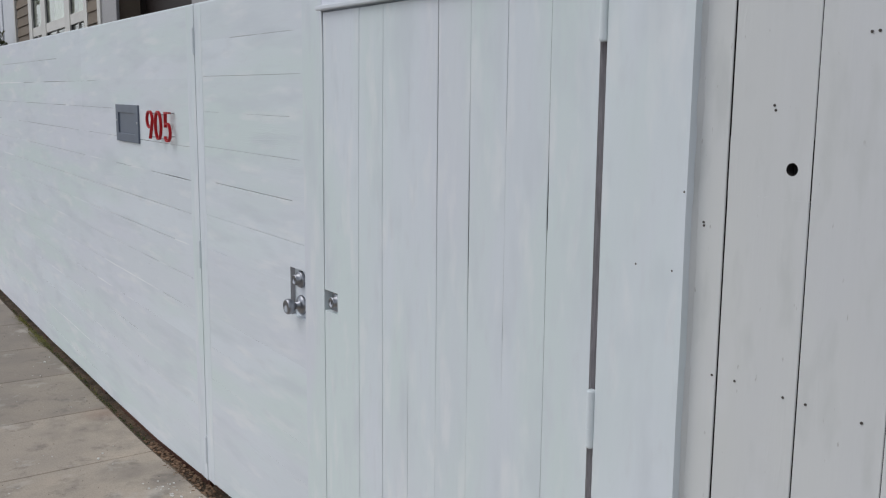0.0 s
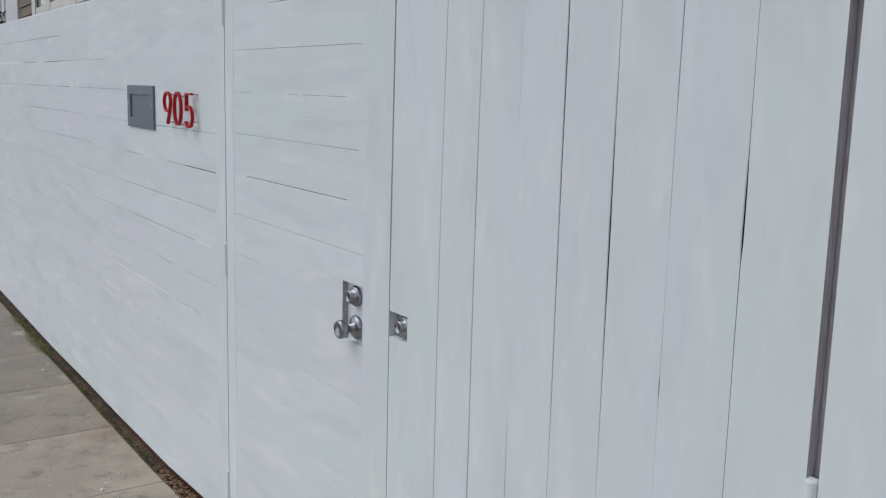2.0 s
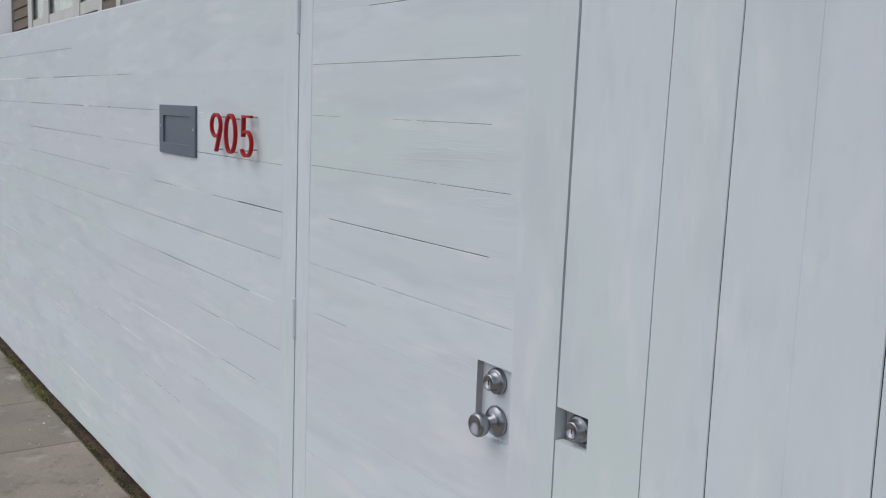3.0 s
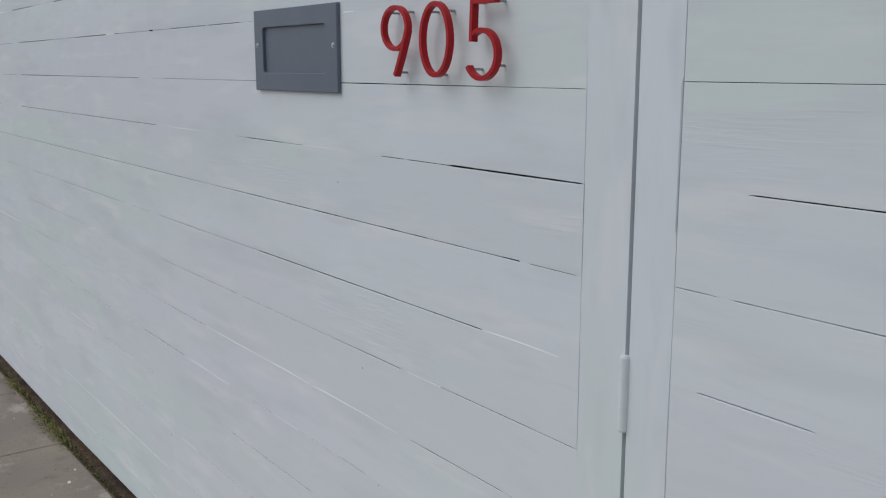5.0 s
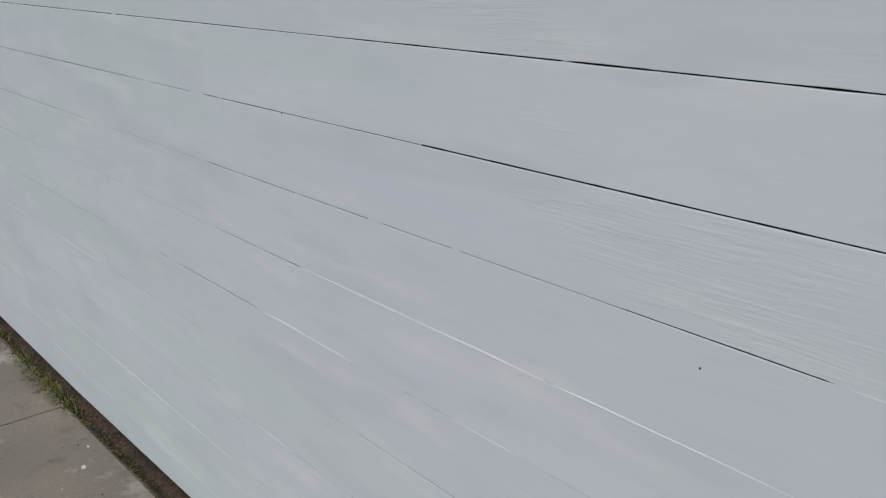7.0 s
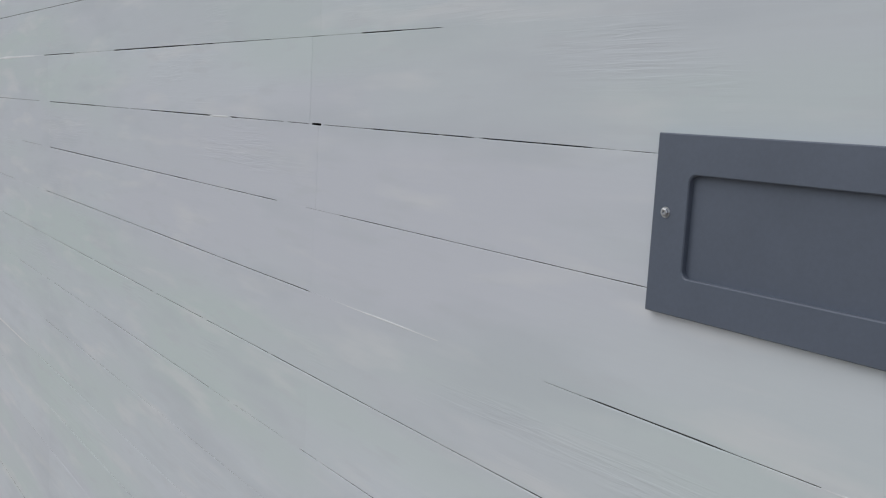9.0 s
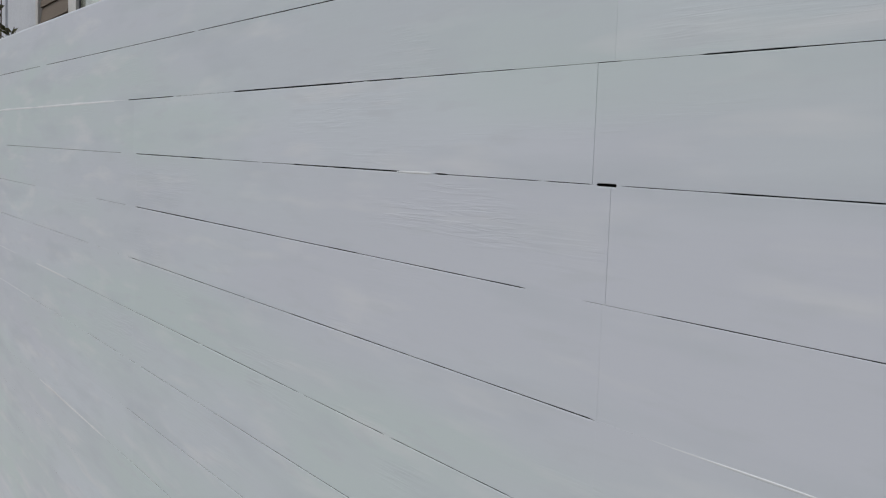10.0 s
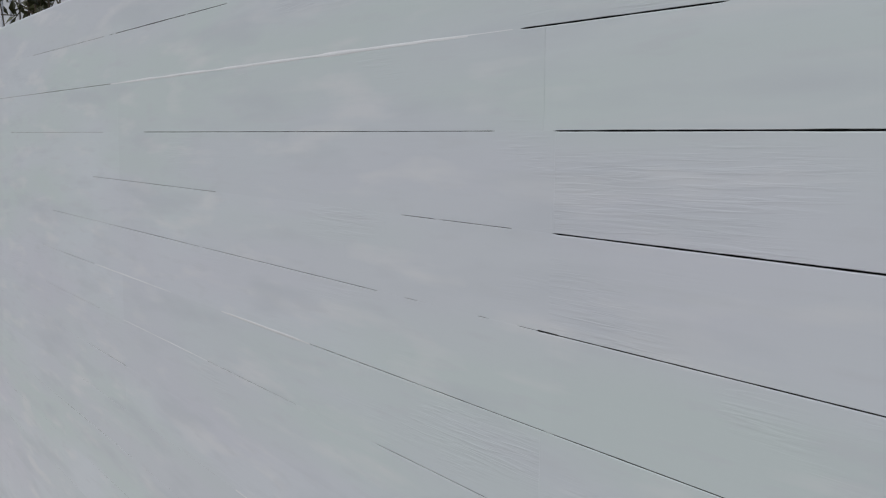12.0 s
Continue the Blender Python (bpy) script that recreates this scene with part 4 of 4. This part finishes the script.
part("wall", slab(-6.04, 4.8, HY + 2.9, HY + 3.0, -0.4, 3.6), PALE_WALL, house)

annex = thing("garden_wall", (-7.6, HY + 0.25, -0.4), "pale grey rendered wall beside the house", "wall", kind="structure")
part("wall", slab(-9.9, -6.135, HY + 0.12, HY + 0.27, -0.5, 3.3), PALE_WALL, annex)
for i in range(9):
    x = -9.88 + 0.27 * i
    part("batten", slab(x - 0.02, x + 0.02, HY + 0.105, HY + 0.119, -0.4, 3.3, 0.002), PALE_WALL, annex)


# ---- shrub between fence and house ----
def limb(bm, p, q, r0, r1, seg=6):
    d = (q - p)
    t = d.to_track_quat('Z', 'Y').to_matrix()
    rings = []
    for c, r in ((p, r0), ((p + q) / 2 + Vector((0.01, 0.01, 0)), (r0 + r1) / 2), (q, r1)):
        rings.append([bm.verts.new(c + t @ Vector((r * math.cos(2 * math.pi * i / seg), r * math.sin(2 * math.pi * i / seg), 0))) for i in range(seg)])
    for a, b in zip(rings, rings[1:]):
        for i in range(seg):
            bm.faces.new((a[i], a[(i + 1) % seg], b[(i + 1) % seg], b[i]))
    bm.faces.new(rings[-1])


def leaf(bm, at, way, size, r):
    side = way.cross(Vector((r.uniform(-1, 1), r.uniform(-1, 1), r.uniform(-0.2, 1)))).normalized() * size * 0.22
    lift = side.cross(way).normalized() * size * 0.08
    v = [bm.verts.new(at + o) for o in (Vector(), way * size * 0.5 + side + lift, way * size, way * size * 0.5 - side + lift, way * size * 0.5)]
    bm.faces.new((v[0], v[1], v[4]))
    bm.faces.new((v[1], v[2], v[4]))
    bm.faces.new((v[2], v[3], v[4]))
    bm.faces.new((v[3], v[0], v[4]))


def shrub(x, y, top, spread, seed, label, leaf_size=0.055, twigs=46, leaves=12):
    r = random.Random(seed)
    base = Vector((x, y, pave(x)))
    s = thing("shrub", base, label, "shrub")
    wood, green = bmesh.new(), bmesh.new()
    crotch = base + Vector((0.02, 0, (top - base.z) * 0.55))
    limb(wood, base, crotch, 0.026, 0.016, 8)
    for i in range(9):
        a = r.uniform(0, 2 * math.pi)
        tip = crotch + Vector((math.cos(a) * spread * r.uniform(0.6, 1.2), math.sin(a) * 0.10, (top - crotch.z) * r.uniform(0.25, 1)))
        limb(wood, crotch, tip, 0.0085, 0.003)
        for j in range(twigs // 9):
            p = crotch.lerp(tip, r.uniform(0.35, 1))
            q = p + Vector((r.uniform(-1, 1) * 0.26, r.uniform(-0.10, 0.08), r.uniform(-0.14, 0.14)))
            q.y = min(max(q.y, 0.20), 0.60)
            limb(wood, p, q, 0.0045, 0.0018, 5)
            for n in range(r.randint(leaves // 2, leaves)):
                at = p.lerp(q, r.uniform(0.3, 1.05))
                way = Vector((r.uniform(-1, 1), r.uniform(-0.6, 0.6), r.uniform(-0.6, 0.9))).normalized()
                leaf(green, at, way, leaf_size * r.uniform(0.6, 1.2), r)
    part("branches", wood, BARK, s, smooth=True)
    part("foliage", green, LEAF, s)
    return s


shrub(-6.68, 0.46, 2.95, 0.36, 11, "dark green leafy shrub with bare twigs behind the fence", leaf_size=0.07, twigs=58, leaves=14)
shrub(-7.20, 0.44, 2.60, 0.36, 23, "olive and brown spiky shrub behind the fence", leaf_size=0.11, twigs=54, leaves=14)


# ---- weeds and litter along the fence foot ----
def weeds(x0, x1, n, seed, height, label):
    r = random.Random(seed)
    bm = bmesh.new()
    for _ in range(n):
        x = r.triangular(x0, x1, (x0 + x1) / 2)
        y = r.triangular(-0.082, -0.010, -0.050)
        p = Vector((x, y, pave(x) - 0.014))
        a = r.uniform(0, 2 * math.pi)
        lean = Vector((math.cos(a), math.sin(a) - 0.5, 0)) * r.uniform(0.5, 1.5)
        h = height * r.uniform(0.4, 1.1)
        w = Vector((-math.sin(a), math.cos(a), 0)) * r.uniform(0.0012, 0.0028)
        mid, tip = p + Vector((0, 0, h * 0.6)) + lean * h * 0.3, p + Vector((0, 0, h * 0.8)) + lean * h
        v = [bm.verts.new(q) for q in (p - w, p + w, mid + w * 0.8, mid - w * 0.8, tip)]
        bm.faces.new((v[0], v[1], v[2], v[3]))
        bm.faces.new((v[3], v[2], v[4]))
    return tagged(part("weeds", bm, WEED), label, "weeds", "weeds at the fence foot", kind="stuff")


weeds(-3.15, -2.62, 260, 1, 0.034, "green grassy weeds growing along the fence foot")
weeds(-2.66, -1.72, 760, 2, 0.034, "green grassy weeds growing along the fence foot")
weeds(-1.12, -0.88, 60, 3, 0.020, "green grassy weeds growing along the fence foot")
weeds(-0.75, -0.30, 90, 5, 0.024, "low mossy weeds in the soil strip")
weeds(-1.75, -1.25, 80, 6, 0.022, "low mossy weeds in the soil strip")
weeds(-4.8, -3.7, 160, 7, 0.030, "green grassy weeds growing along the fence foot")


def litter(name, n, seed, xs, ys, size, mat, label, category):
    r = random.Random(seed)
    bm = bmesh.new()
    for _ in range(n):
        x, y = r.uniform(*xs), r.uniform(*ys)
        s = size * r.uniform(0.35, 1.2)
        a = r.uniform(0, 6.28)
        z = pave(x) + (0.001 if y < -0.08 else -0.004)
        c = Vector((x, y, z))
        k = 5
        top = [bm.verts.new(c + Vector((math.cos(a + i * 6.283 / k) * s * r.uniform(0.5, 1), math.sin(a + i * 6.283 / k) * s * r.uniform(0.4, 0.8), s * r.uniform(0.12, 0.4)))) for i in range(k)]
        bot = [bm.verts.new((v.co.x, v.co.y, z - 0.003)) for v in top]
        bm.faces.new(top)
        for i in range(k):
            bm.faces.new((top[i], top[(i + 1) % k], bot[(i + 1) % k], bot[i]))
    return tagged(part(name, bm, mat), label, category, kind="stuff")


litter("dry_leaves", 380, 8, (0.35, 1.30), (-0.075, 0.004), 0.012, DRY, "dry reddish-brown leaf litter by the fence foot", "leaf litter")
litter("dry_leaves", 340, 9, (-3.5, 0.55), (-0.075, 0.012), 0.006, DRY, "scattered dry brown leaf litter by the fence foot", "leaf litter")
litter("moss", 520, 14, (-3.4, 0.4), (-0.056, -0.022), 0.0065, MOSS, "dull green moss in the edge of the pavement", "moss")
litter("paint_chips", 7, 15, (-2.6, 0.6), (-0.30, -0.05), 0.013, CHIP, "larger white paint flakes on the pavement edge", "paint chips")
litter("paint_chips", 34, 10, (-3.2, 1.2), (-0.75, -0.06), 0.006, CHIP, "white paint chips scattered on the pavement", "paint chips")
litter("crumbs", 48, 21, (0.95, 1.45), (-0.24, -0.055), 0.0085, CHIP, "pale crumbled mortar on the pavement edge by the gate", "crumbs")
litter("grit", 160, 12, (-3.6, 1.4), (-0.8, -0.06), 0.0035, RUST, "dark grit scattered on the pavement", "grit")


# ---- pavement slabs ----
def slab_mesh(x0, x1, y0, y1):
    bm = bmesh.new()
    e, g = 0.004, 0.0013
    x0, x1, y0, y1 = x0 + g, x1 - g, y0 + g, y1 - g
    nx = 6
    loops = []
    for inset, drop in ((0, 0.06), (0, 0.005), (e, 0.0)):
        a, b, c, d = x0 + inset, x1 - inset, y0 + inset, y1 - inset
        pts = [(x, c) for x in np.linspace(a, b, nx)] + [(x, d) for x in np.linspace(b, a, nx)]
        loops.append([bm.verts.new((x, y, pave(x) - drop)) for x, y in pts])
    n = 2 * nx
    for p, q in zip(loops, loops[1:]):
        for i in range(n):
            bm.faces.new((p[i], p[(i + 1) % n], q[(i + 1) % n], q[i]))
    t = loops[-1]
    for i in range(nx - 1):
        bm.faces.new((t[i], t[i + 1], t[n - 2 - i], t[n - 1 - i]))
    return bm


SLAB = 0.825
for i in range(-11, 9):
    for y0, y1 in ((-1.30, -0.051), (-2.55, -1.30)):
        x = 0.535 + SLAB * i
        # Slabs further along take the mid tone, then the darkest
        part("slab", slab_mesh(x, x + SLAB, y0, y1), DARK_CONCRETE if -6 < i < -2 else MID_CONCRETE if i == -2 else CONCRETE, pavement)
